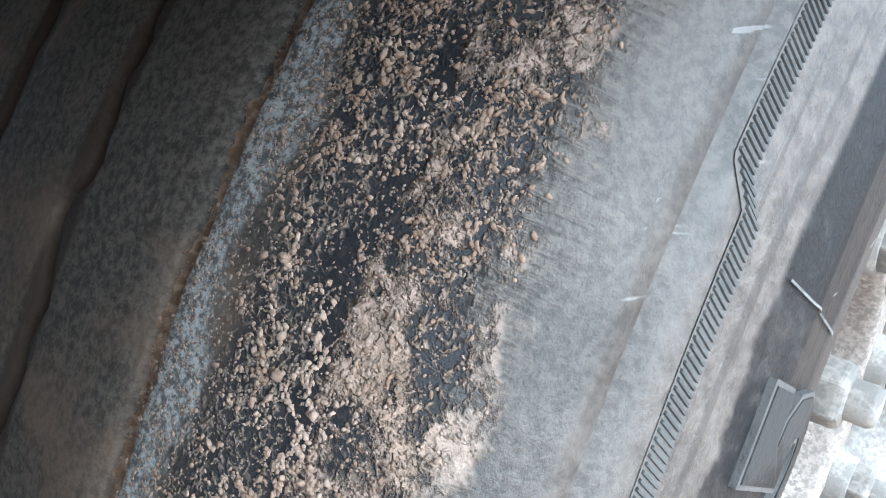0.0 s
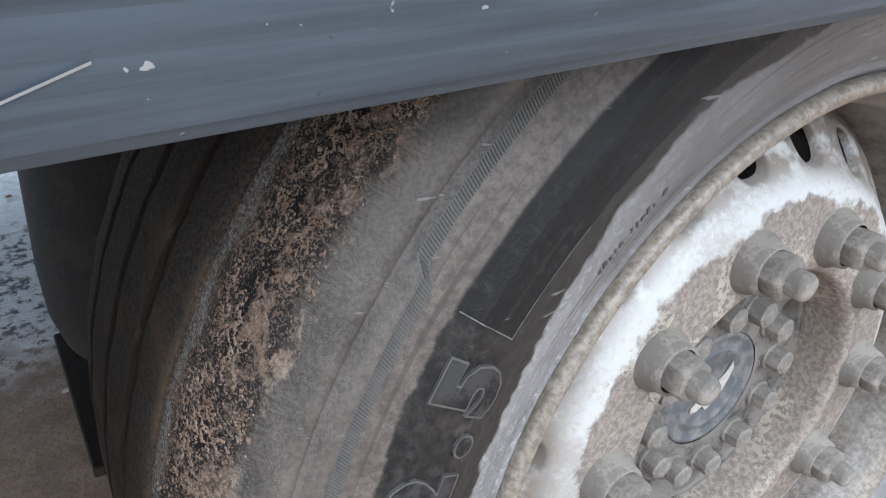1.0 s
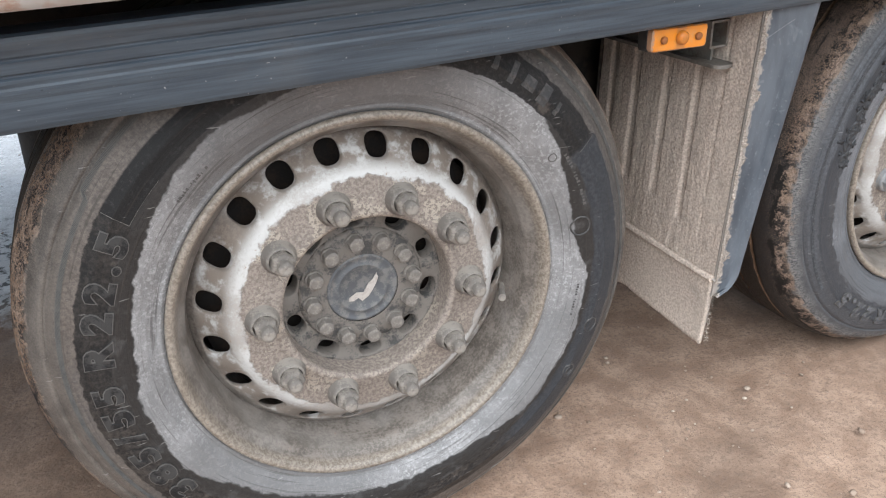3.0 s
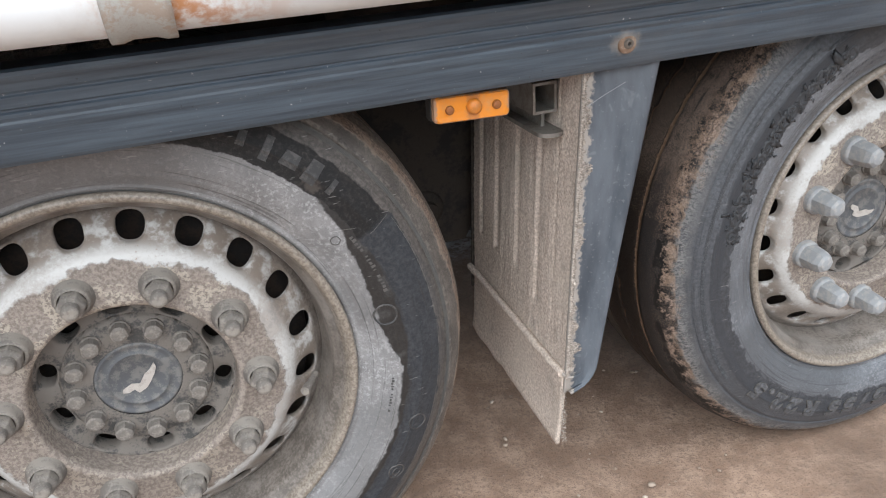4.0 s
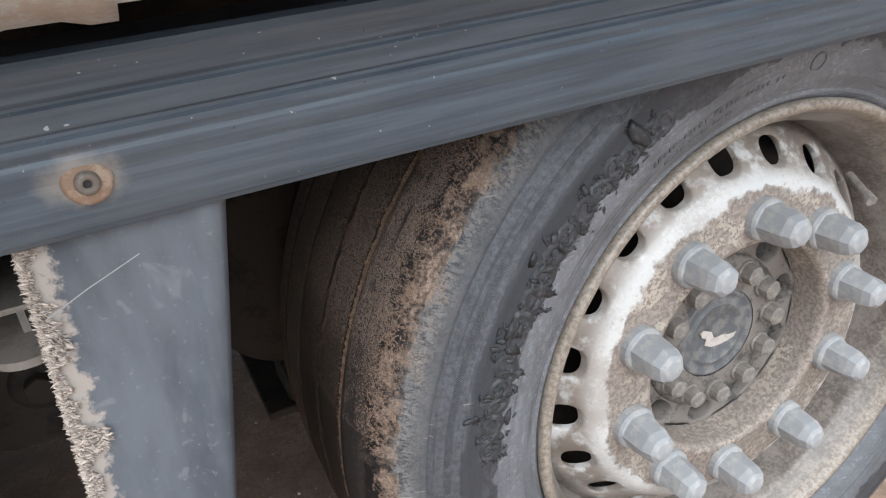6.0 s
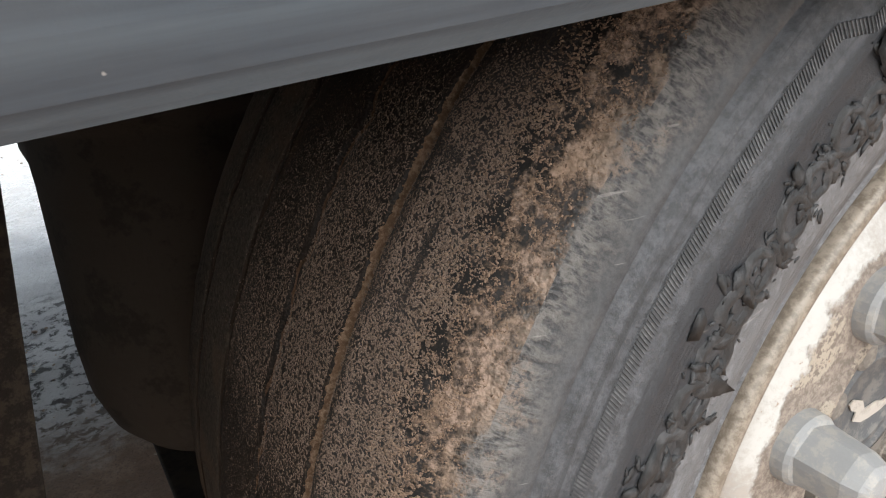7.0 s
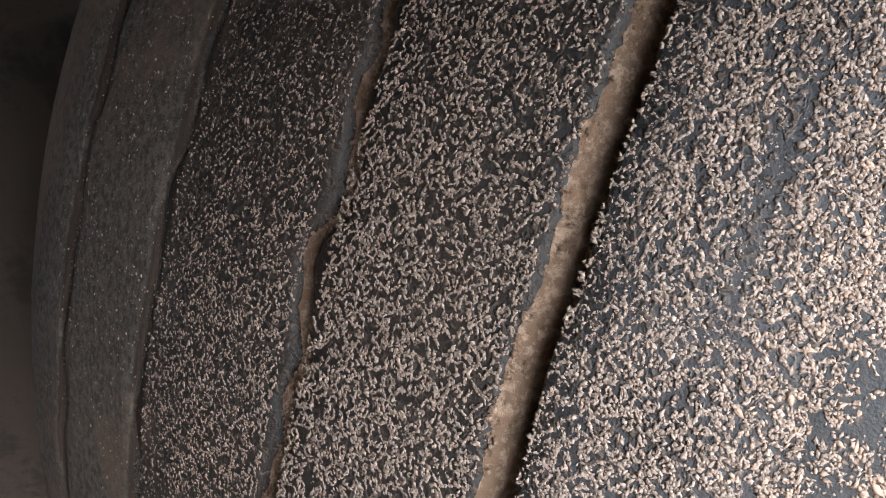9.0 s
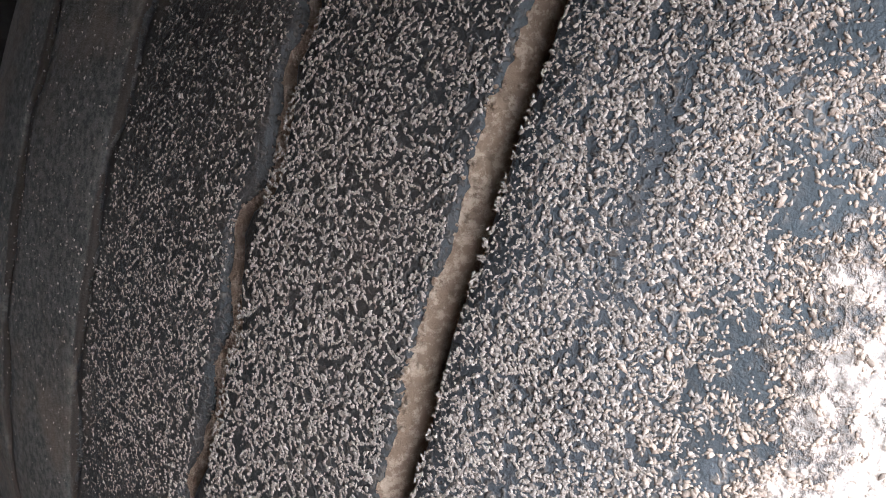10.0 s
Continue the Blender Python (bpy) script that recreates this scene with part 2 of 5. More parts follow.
def make_tread(name, dust, base, clay_y, comb_y, net_in, rib, grooves, wide, caked, comb_look, pale=None, soft=0.06, proud=0.55):
    """Worn rubber under grains of dried mud; clay cakes and combed rubber on the shoulder."""
    m = Nodes(name)
    x, y, z = m.xyz()
    warp, mid = m.noise(430, 2, 0.5), m.noise(52, 4, 0.65)
    grain, big = m.noise(1300, 3, 0.6), m.noise(20, 4, 0.6)
    net = m.step(m.math("MULTIPLY_ADD", m.noise(620, 2, 0.5, 0.3), 0.8, m.math("MULTIPLY", warp, 0.2)), 0.48, 0.66)
    net = m.math("MULTIPLY", net, m.math("MULTIPLY_ADD", m.step(mid, 0.36, 0.46), 0.4, 0.6))
    out = m.step(y, clay_y + 0.026, clay_y + 0.004)
    wav = m.math("MULTIPLY_ADD", m.math("SUBTRACT", m.noise(27, 5, 0.65), 0.5), 0.034, y)
    edge = m.step(wav, comb_y + 0.004, comb_y - 0.003)
    # clay cakes between the grains and the combed rubber
    band = m.math("MULTIPLY", m.step(wav, clay_y + 0.004, clay_y + 0.001), m.step(wav, comb_y - 0.005, comb_y - 0.001))
    cake = m.math("MULTIPLY", m.step(m.math("MULTIPLY_ADD", m.step(x, 0.05, 0.30), 0.10, m.noise(34, 7, 0.74)), caked, caked + soft), band)
    black = m.math("MULTIPLY", m.step(wav, clay_y - 0.009, clay_y - 0.003), m.step(wav, clay_y + 0.015, clay_y + 0.008))
    black = m.math("MULTIPLY", m.math("MULTIPLY", black, m.step(m.noise(32, 5, 0.65), 0.43, 0.50)), m.math("SUBTRACT", 1.0, cake))
    dk = m.mix(m.step(grain, 0.4, 0.7), base, tuple(c * 2.6 for c in base))
    dk = m.mix(m.math("MULTIPLY_ADD", m.step(big, 0.42, 0.65), 0.35, 0.25), dk, (0.032, 0.021, 0.015))
    # a thin grey film lies on the rubber near the shoulder
    dk = m.mix(m.math("MULTIPLY", m.step(m.math("MULTIPLY_ADD", mid, 0.02, y), 0.102, 0.088), 0.45), dk, (0.033, 0.035, 0.039))
    lt = m.mix(grain, tuple(c * 0.35 for c in dust), tuple(c * 0.9 for c in dust))
    lt = m.mix(m.math("MULTIPLY", out, 0.6), lt, (0.22, 0.155, 0.112))
    c = m.mix(net, dk, lt)
    c = m.mix(m.math("MULTIPLY", black, 0.93), c, base)
    clay = m.mix(m.step(m.noise(260, 5, 0.7), 0.38, 0.62), (0.10, 0.075, 0.059), (0.335, 0.248, 0.197))
    clay = m.mix(m.math("MULTIPLY", m.step(m.noise(40, 4, 0.6), 0.5, 0.62), 0.5), clay, (0.29, 0.205, 0.145))
    clay = m.mix(m.math("MULTIPLY", m.step(wav, comb_y + 0.008, comb_y - 0.002), 0.5), clay, (0.29, 0.236, 0.192))
    inner = m.mix(m.step(m.noise(380, 5, 0.76), 0.36, 0.64), tuple(v * 0.42 for v in rib), tuple(v * 1.3 for v in rib))
    inner = m.mix(m.math("MULTIPLY", m.step(m.noise(17, 4, 0.6), 0.46, 0.64), 0.6), inner, (0.13, 0.09, 0.062))
    inr = m.step(m.math("MULTIPLY_ADD", m.noise(60, 3), 0.02, y), net_in + 0.004, net_in + 0.018)
    c = m.mix(inr, c, inner)
    if pale:
        c = m.mix(m.math("MULTIPLY", m.math("MULTIPLY", m.math("MAXIMUM", inr, 0.7), m.step(x, 0.05, 0.30)), 0.9), c, m.mix(m.step(m.noise(200, 5, 0.7), 0.38, 0.62), (0.10, 0.078, 0.060), (0.29, 0.235, 0.19)))
        # a rib that only carries pale dust
        on = m.math("MULTIPLY", m.step(wav, pale[0] - 0.004, pale[0] + 0.002), m.step(y, pale[1] + 0.001, pale[1] - 0.001))
        specks = m.mix(m.step(m.noise(420, 5, 0.75), 0.42, 0.60), (0.085, 0.083, 0.08), (0.36, 0.355, 0.345))
        c = m.mix(m.math("MULTIPLY", on, 0.9), c, specks)
    comb, comb_h = combed(m, *comb_look[:4], *comb_look[5:])
    c = m.mix(edge, c, comb)
    c = m.mix(cake, c, clay)
    # mud in the inner grooves, painted darker to hold the grooves' shade as well
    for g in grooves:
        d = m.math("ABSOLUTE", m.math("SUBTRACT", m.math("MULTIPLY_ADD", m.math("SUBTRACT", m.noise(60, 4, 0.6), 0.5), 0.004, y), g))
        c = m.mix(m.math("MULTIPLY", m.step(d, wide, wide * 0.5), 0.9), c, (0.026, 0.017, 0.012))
    keep = m.math("SUBTRACT", 1.0, m.math("MAXIMUM", edge, m.math("MAXIMUM", inr, black)))
    h = m.math("ADD", m.math("MULTIPLY", m.math("MULTIPLY", net, keep), proud), m.math("MULTIPLY", grain, 0.16))
    h = m.math("ADD", h, m.math("MULTIPLY", m.math("MULTIPLY", comb_h, edge), 1.6))
    h = m.math("ADD", h, m.math("MULTIPLY", cake, m.math("MULTIPLY_ADD", m.noise(230, 4, 0.6), 0.8, 0.12)))
    ro = m.math("ADD", m.math("MULTIPLY_ADD", grain, 0.35, 0.42), m.math("MULTIPLY", inr, 0.3))
    flank_ro = m.math("MULTIPLY_ADD", m.noise(170, 6, 0.75), 0.30, 0.28)
    ro = m.math("MULTIPLY_ADD", m.math("SUBTRACT", flank_ro, ro), edge, ro)
    return m.done(c, ro, 0, m.bump(h, 0.0018, 1.0), m.math("MULTIPLY_ADD", edge, 0.30, 0.25))


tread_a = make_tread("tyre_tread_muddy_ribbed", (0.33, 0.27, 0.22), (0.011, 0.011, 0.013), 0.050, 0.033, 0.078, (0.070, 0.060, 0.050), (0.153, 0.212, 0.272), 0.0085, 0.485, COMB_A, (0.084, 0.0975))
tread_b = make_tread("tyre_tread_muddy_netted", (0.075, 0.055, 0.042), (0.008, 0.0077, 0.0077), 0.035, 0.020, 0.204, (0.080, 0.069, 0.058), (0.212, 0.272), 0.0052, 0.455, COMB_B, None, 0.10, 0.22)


def plain(name, color, rough=0.7, metal=0.0, dirt=None, amount=0.5, scale=30.0, bump=0.0008, spec=0.5, dirt_at=0.5):
    """Painted or bare stuff with blotches of dirt at two scales."""
    m = Nodes(name)
    n1, n2 = m.noise(scale, 5, 0.62), m.noise(scale * 9, 4, 0.6)
    c = m.mix(m.math("MULTIPLY", n2, 0.35), color, tuple(v * 0.6 for v in color))
    if dirt:
        c = m.mix(m.math("MULTIPLY", m.step(m.math("MULTIPLY_ADD", n2, 0.35, n1), dirt_at + 0.12, dirt_at + 0.28), amount), c, dirt)
    return m.done(c, m.math("MULTIPLY_ADD", n1, 0.3, rough - 0.15), metal, m.bump(m.math("MULTIPLY_ADD", n2, 0.6, n1), bump, 0.8), spec)


rubber_letter = plain("raised_rubber", (0.014, 0.014, 0.015), 0.6, 0, (0.085, 0.082, 0.078), 0.4, 48, 0.001, 0.25, 0.46)
torn_rubber = plain("torn_rubber", (0.026, 0.028, 0.031), 0.5, 0, (0.085, 0.089, 0.096), 0.6, 150, 0.0008, 0.4, 0.54)
edge_scuff = plain("scuffed_letter_edge", (0.095, 0.090, 0.085), 0.6, 0, (0.06, 0.057, 0.055), 0.6, 110)
worn_black = plain("rubbed_black_rubber", (0.034, 0.034, 0.035), 0.5, 0, (0.09, 0.085, 0.08), 0.6, 90)
rubber_letter_grey = plain("raised_rubber_grey", (0.055, 0.059, 0.066), 0.5, 0, (0.15, 0.155, 0.165), 0.6, 160)
brown_rubber = plain("dirt_brown_rubber", (0.026, 0.021, 0.017), 0.9, 0, (0.085, 0.067, 0.053), 0.7, 70, 0.003)
strip_rubber = plain("hatched_rubber", (0.115, 0.108, 0.099), 0.7, 0, (0.12, 0.11, 0.10), 0.6, 90)
strip_grey = plain("hatched_grey_rubber", (0.046, 0.049, 0.055), 0.65, 0, (0.085, 0.089, 0.096), 0.5, 90)
hatch_dust = plain("dusty_hatching", (0.066, 0.066, 0.065), 0.8, 0, (0.11, 0.107, 0.10), 0.6, 70)
groove_mud = plain("mud_in_groove", (0.32, 0.222, 0.156), 0.95, 0, (0.15, 0.092, 0.056), 0.85, 420, 0.0022, 0.2, 0.44)
# mud of the second groove, the recess's shadow put into its colour
groove_dark = plain("shade_darkened_mud_in_groove", (0.13, 0.080, 0.052), 0.95, 0, (0.25, 0.175, 0.125), 0.6, 300, 0.002, 0.2, 0.54)
black_rubber = plain("black_rubber", (0.013, 0.013, 0.014), 0.75, 0, (0.042, 0.036, 0.031), 0.6, 18)
bellows_rubber = plain("dusty_bellows_rubber", (0.028, 0.024, 0.020), 0.85, 0, (0.058, 0.048, 0.040), 0.7, 16, 0.0012, 0.3, 0.40)
chassis = plain("dirty_chassis_steel", (0.014, 0.013, 0.013), 0.8, 0, (0.046, 0.037, 0.030), 0.7, 14, 0.0015, 0.4, 0.42)
iron = plain("dusty_iron", (0.16, 0.145, 0.13), 0.85, 0, (0.26, 0.235, 0.205), 0.8, 40, 0.0012)
cap_plastic = plain("grey_plastic", (0.27, 0.28, 0.29), 0.62, 0, (0.36, 0.345, 0.32), 0.6, 70, 0.0004)
hub_metal = plain("hub_casting", (0.062, 0.060, 0.058), 0.8, 0, (0.185, 0.165, 0.146), 0.85, 35, 0.0015, 0.4, 0.42)
hub_cap_mat = plain("hub_cap_paint", (0.085, 0.09, 0.098), 0.6, 0, (0.21, 0.20, 0.185), 0.55, 60)
logo_mat = plain("worn_pale_paint", (0.46, 0.425, 0.39), 0.7, 0, (0.2, 0.18, 0.16), 0.4, 120)
galvanised = plain("galvanised_steel", (0.20, 0.185, 0.165), 0.6, 0.2, (0.115, 0.090, 0.070), 0.7, 30)
drum_mat = plain("brake_drum_rust", (0.016, 0.013, 0.012), 0.9, 0, (0.05, 0.032, 0.022), 0.5, 30)


def make_rim():
    """White wheel paint, caked with mud on the flat face and brown film in the barrel."""
    m = Nodes("wheel_paint_muddy")
    x, y, z = m.xyz()
    r = m.radius()
    n1, n2, n3 = m.noise(32, 6, 0.65), m.noise(190, 6, 0.72), m.noise(9, 3)
    wob = m.math("MULTIPLY", m.math("SUBTRACT", m.math("MULTIPLY_ADD", n1, 0.8, m.math("MULTIPLY", n3, 0.5)), 0.65), 0.055)
    paint = m.mix(m.math("MULTIPLY", m.step(n2, 0.45, 0.7), 0.15), (0.50, 0.497, 0.485), (0.34, 0.32, 0.295))
    paint = m.mix(m.math("MULTIPLY", m.math("MULTIPLY", m.step(r, 0.208, 0.230), m.step(n1, 0.37, 0.52)), 0.88), paint, (0.185, 0.148, 0.118))
    mud = m.mix(m.step(n2, 0.40, 0.60), (0.165, 0.138, 0.119), (0.285, 0.243, 0.209))
    face = m.math("SUBTRACT", 1.0, m.step(m.math("ADD", r, wob), 0.197, 0.203))
    c = m.mix(face, paint, mud)
    flake = m.math("MULTIPLY", m.step(n1, 0.53, 0.57), m.step(n2, 0.45, 0.5))
    c = m.mix(m.math("MULTIPLY", flake, m.math("MULTIPLY", face, 0.65)), c, (0.43, 0.38, 0.31))
    c = m.mix(m.math("MULTIPLY", m.step(m.math("MULTIPLY_ADD", n3, 0.7, m.math("MULTIPLY", n2, 0.4)), 0.50, 0.66), 0.6), c, mud)
    film = m.mix(m.step(m.math("MULTIPLY_ADD", n2, 0.6, m.math("MULTIPLY", n1, 0.5)), 0.45, 0.65), (0.100, 0.086, 0.074), (0.215, 0.190, 0.168))
    film = m.mix(m.math("MULTIPLY", m.step(m.noise(1.0, 3, 0.6, 0.0, m.around(260.0, 2.0)), 0.52, 0.64), 0.5), film, (0.12, 0.104, 0.09))
    film = m.mix(m.math("MULTIPLY", m.step(n3, 0.50, 0.70), 0.35), film, (0.33, 0.31, 0.288))
    c = m.mix(m.step(m.math("MULTIPLY_ADD", wob, 0.25, r), 0.250, 0.262), c, film)
    lip = m.mix(m.step(n2, 0.38, 0.62), (0.155, 0.128, 0.100), (0.30, 0.262, 0.218))
    c = m.mix(m.math("MULTIPLY", m.step(r, 0.287, 0.292), 0.8), c, lip)
    c = m.mix(m.math("MULTIPLY", m.step(n2, 0.62, 0.7), m.step(n1, 0.5, 0.6)), c, (0.22, 0.11, 0.05))
    h = m.math("ADD", m.math("MULTIPLY", n1, 0.8), m.math("MULTIPLY", n2, 0.5))
    return m.done(c, m.math("MULTIPLY_ADD", face, 0.35, m.math("MULTIPLY_ADD", n2, 0.3, 0.22)), 0, m.bump(m.math("MULTIPLY", h, m.math("MULTIPLY_ADD", face, 0.90, 0.10)), 0.0028, 0.8), 0.5)


rim_mat = make_rim()


def make_rail():
    m = Nodes("side_rail_grey_blue")
    along = m.scaled((0.25, 6.0, 6.0))
    streak = m.noise(28, 4, 0.6, 0.0, along)
    dust = m.noise(9, 5, 0.6)
    c = m.mix(m.step(streak, 0.22, 0.78), (0.043, 0.057, 0.076), (0.088, 0.117, 0.148))
    c = m.mix(m.math("MULTIPLY", m.step(dust, 0.45, 0.75), 0.25), c, (0.13, 0.137, 0.145))
    c = m.mix(m.math("MULTIPLY", m.step(m.noise(210, 2, 0.5, 0.0), 0.74, 0.77), 0.8), c, (0.42, 0.43, 0.44))
    c = m.mix(m.math("MULTIPLY", m.step(m.noise(170, 2, 0.5), 0.26, 0.22), 0.6), c, (0.02, 0.022, 0.026))
    x, y, z = m.xyz()
    dx, dz = m.math("MULTIPLY", m.math("SUBTRACT", x, 0.693), 0.75), m.math("SUBTRACT", z, 0.9015)
    d = m.math("SQRT", m.math("ADD", m.math("MULTIPLY", dx, dx), m.math("MULTIPLY", dz, dz)))
    stain = m.step(m.math("MULTIPLY_ADD", m.noise(70, 4, 0.6), 0.018, d), 0.029, 0.016)
    c = m.mix(m.math("MULTIPLY", stain, 0.6), c, (0.33, 0.30, 0.265))
    return m.done(c, m.math("MULTIPLY_ADD", dust, 0.2, 0.34), 0, m.bump(m.math("MULTIPLY_ADD", streak, 0.6, m.noise(200, 3)), 0.0006, 0.5), 0.4)


rail_mat = make_rail()


def make_tube():
    m = Nodes("white_enamel_rust_streaks")
    x, y, z = m.xyz()
    n1 = m.noise(16, 5, 0.6)
    c = m.mix(m.math("MULTIPLY", m.step(n1, 0.4, 0.75), 0.45), (0.66, 0.68, 0.69), (0.45, 0.44, 0.42))
    # rust spreads out along the tube from the sleeves
    ph = m.math("FRACT", m.math("DIVIDE", m.math("SUBTRACT", x, -0.433), 0.5625))
    near = m.math("MAXIMUM", m.step(ph, 0.30, 0.05), m.math("MULTIPLY", m.step(ph, 0.90, 0.97), 0.8))
    c = m.mix(m.math("MULTIPLY", near, m.step(m.noise(38, 5, 0.65), 0.40, 0.62)), c, (0.42, 0.20, 0.09))
    return m.done(c, 0.4, 0, m.bump(n1, 0.001, 0.4))


tube_mat = make_tube()
body_white = plain("white_tarpaulin", (0.72, 0.73, 0.72), 0.5, 0, (0.45, 0.43, 0.40), 0.5, 6)
sleeve_mat = plain("dull_zinc", (0.40, 0.40, 0.38), 0.55, 0.2, (0.30, 0.20, 0.13), 0.5, 40)


def make_flap_mud():
    m = Nodes("dried_mud_on_rubber")
    n1, n2, n3 = m.noise(24, 6, 0.65), m.noise(240, 4, 0.65), m.noise(7, 3)
    c = m.mix(m.step(n2, 0.35, 0.68), (0.40, 0.335, 0.285), (0.68, 0.585, 0.505))
    c = m.mix(m.math("MULTIPLY", m.step(n1, 0.5, 0.72), 0.4), c, (0.19, 0.165, 0.145))
    c = m.mix(m.math("MULTIPLY", m.step(n3, 0.5, 0.7), 0.4), c, (0.52, 0.46, 0.39))
    return m.done(c, 0.95, 0, m.bump(m.math("MULTIPLY_ADD", n2, 0.7, n1), 0.0026, 0.9), 0.2)


flap_mud = make_flap_mud()


def make_flap_grey():
    m = Nodes("grey_plastic_scuffed")
    n1, n2 = m.noise(12, 5, 0.6, 0.0, m.scaled((2.0, 1.0, 0.6))), m.noise(170, 4, 0.6)
    c = m.mix(m.step(n1, 0.28, 0.72), (0.042, 0.052, 0.066), (0.104, 0.118, 0.138))
    c = m.mix(m.math("MULTIPLY", m.step(m.noise(26, 3, 0.6, 1.2), 0.62, 0.70), 0.35), c, (0.20, 0.215, 0.235))
    c = m.mix(m.math("MULTIPLY", m.step(n2, 0.60, 0.74), 0.45), c, (0.22, 0.23, 0.24))
    x, y, z = m.xyz()
    off = m.math("SUBTRACT", x, m.math("MULTIPLY_ADD", z, 0.055, 0.5955))
    ragged = m.math("MULTIPLY", m.math("ADD", m.noise(45, 5, 0.7), m.noise(160, 3, 0.6)), 0.022)
    c = m.mix(m.math("MULTIPLY", m.step(m.math("SUBTRACT", off, ragged), -0.004, -0.010), 0.78), c, (0.37, 0.33, 0.29))
    return m.done(c, m.math("MULTIPLY_ADD", n1, 0.3, 0.42), 0, m.bump(m.math("MULTIPLY_ADD", n2, 0.4, n1), 0.0012, 0.6))


flap_grey = make_flap_grey()


def make_lens():
    m = Nodes("amber_lens_dusty")
    n1 = m.noise(60, 5, 0.6)
    c = m.mix(m.math("MULTIPLY", m.step(n1, 0.45, 0.75), 0.55), (0.68, 0.225, 0.010), (0.46, 0.25, 0.11))
    x, y, z = m.xyz()
    rub = m.math("MULTIPLY", m.math("SUBTRACT", m.noise(140, 4, 0.7), 0.5), 0.010)
    rim_x = m.step(m.math("ADD", m.math("ABSOLUTE", x), rub), 0.0475, 0.0500)
    rim_z = m.step(m.math("ADD", m.math("ABSOLUTE", z), rub), 0.0150, 0.0172)
    c = m.mix(m.math("MULTIPLY", m.math("MAXIMUM", rim_x, rim_z), 0.75), c, (0.30, 0.235, 0.185))
    smudge = m.step(m.math("ADD", m.math("ABSOLUTE", x), m.math("MULTIPLY", rub, 1.5)), 0.0105, 0.0060)
    c = m.mix(m.math("MULTIPLY", smudge, 0.45), c, (0.20, 0.10, 0.055))
    m.bsdf.inputs["Coat Weight"].default_value = 0.4
    return m.done(c, 0.38, 0, m.bump(n1, 0.0005, 0.5))


lens_mat = make_lens()
lens_dark = plain("amber_lens_shadowed_dimple", (0.30, 0.10, 0.02), 0.45, 0, (0.16, 0.07, 0.03), 0.5, 80)
crumb = Nodes("mud_grain")
crumb_mat = crumb.done(crumb.mix(crumb.island(), (0.095, 0.070, 0.055), (0.275, 0.212, 0.172)), 0.95, 0, crumb.bump(crumb.noise(1500, 3), 0.0004, 0.6), 0.2)
clay = Nodes("clay_crumbs")
clay_tone = clay.mix(clay.step(clay.noise(55, 4, 0.6), 0.38, 0.62), (0.235, 0.160, 0.115), (0.36, 0.272, 0.212))
clay_mat = clay.done(clay.mix(clay.math("MULTIPLY", clay.island(), 0.5), clay_tone, (0.13, 0.088, 0.062)), 0.9, 0, clay.bump(clay.noise(900, 4), 0.0008, 0.8), 0.25)
coarse = Nodes("coarse_clay_crumbs")
coarse_mat = coarse.done(coarse.mix(coarse.island(), (0.10, 0.070, 0.052), (0.31, 0.222, 0.165)), 0.92, 0, coarse.bump(coarse.noise(900, 4), 0.0006, 0.8), 0.2)
fringe = Nodes("mud_fringe")
fringe_mat = fringe.done(fringe.mix(fringe.island(), (0.20, 0.17, 0.145), (0.50, 0.44, 0.385)), 0.95)


def make_ground():
    m = Nodes("trodden_wet_soil")
    x, y, z = m.xyz()
    n1, n2, n3 = m.noise(1.1, 5, 0.6), m.noise(13, 6, 0.65), m.noise(90, 5, 0.65)
    c = m.mix(m.step(n2, 0.35, 0.68), (0.255, 0.170, 0.121), (0.41, 0.292, 0.217))
    c = m.mix(m.math("MULTIPLY", m.step(n3, 0.50, 0.60), 0.6), c, (0.235, 0.168, 0.126))
    c = m.mix(m.math("MULTIPLY", m.step(m.noise(260, 4, 0.7), 0.54, 0.62), 0.5), c, (0.070, 0.046, 0.033))
    c = m.mix(m.math("MULTIPLY", m.step(n1, 0.45, 0.65), 0.5), c, (0.115, 0.080, 0.060))
    # towards the far side: wet stony ground, then pale wet concrete, both whitened to paint the sky's reflection
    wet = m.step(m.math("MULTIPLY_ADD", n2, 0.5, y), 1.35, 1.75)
    # sky mirrored between the wet stones, painted as whitish colour
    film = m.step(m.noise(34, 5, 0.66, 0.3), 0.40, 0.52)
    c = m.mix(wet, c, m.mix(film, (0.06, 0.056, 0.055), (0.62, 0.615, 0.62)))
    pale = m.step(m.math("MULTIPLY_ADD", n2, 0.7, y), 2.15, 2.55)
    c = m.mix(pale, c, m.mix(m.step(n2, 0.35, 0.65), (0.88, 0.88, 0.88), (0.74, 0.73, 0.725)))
    ro = m.math("SUBTRACT", m.math("MULTIPLY_ADD", n2, 0.35, 0.47), m.math("MULTIPLY", wet, m.math("MULTIPLY_ADD", film, 0.4, 0.12)))
    h = m.math("ADD", m.math("MULTIPLY", n2, 0.8), m.math("MULTIPLY", n3, 0.35))
    return m.done(c, ro, 0, m.bump(h, 0.012, 0.7), 0.4)


ground_mat = make_ground()
stone = Nodes("gravel_stones")
stone_mat = stone.done(stone.mix(stone.island(), (0.23, 0.165, 0.122), (0.46, 0.385, 0.315)), 0.85, 0, stone.bump(stone.noise(160, 4), 0.002, 0.8))


# ---- building helpers ----
def mesh_of(name, verts, faces, smooth=False):
    me = bpy.data.meshes.new(name)
    me.from_pydata([tuple(v) for v in verts], [], faces)
    if smooth:
        me.shade_smooth()
    me.update()
    return me


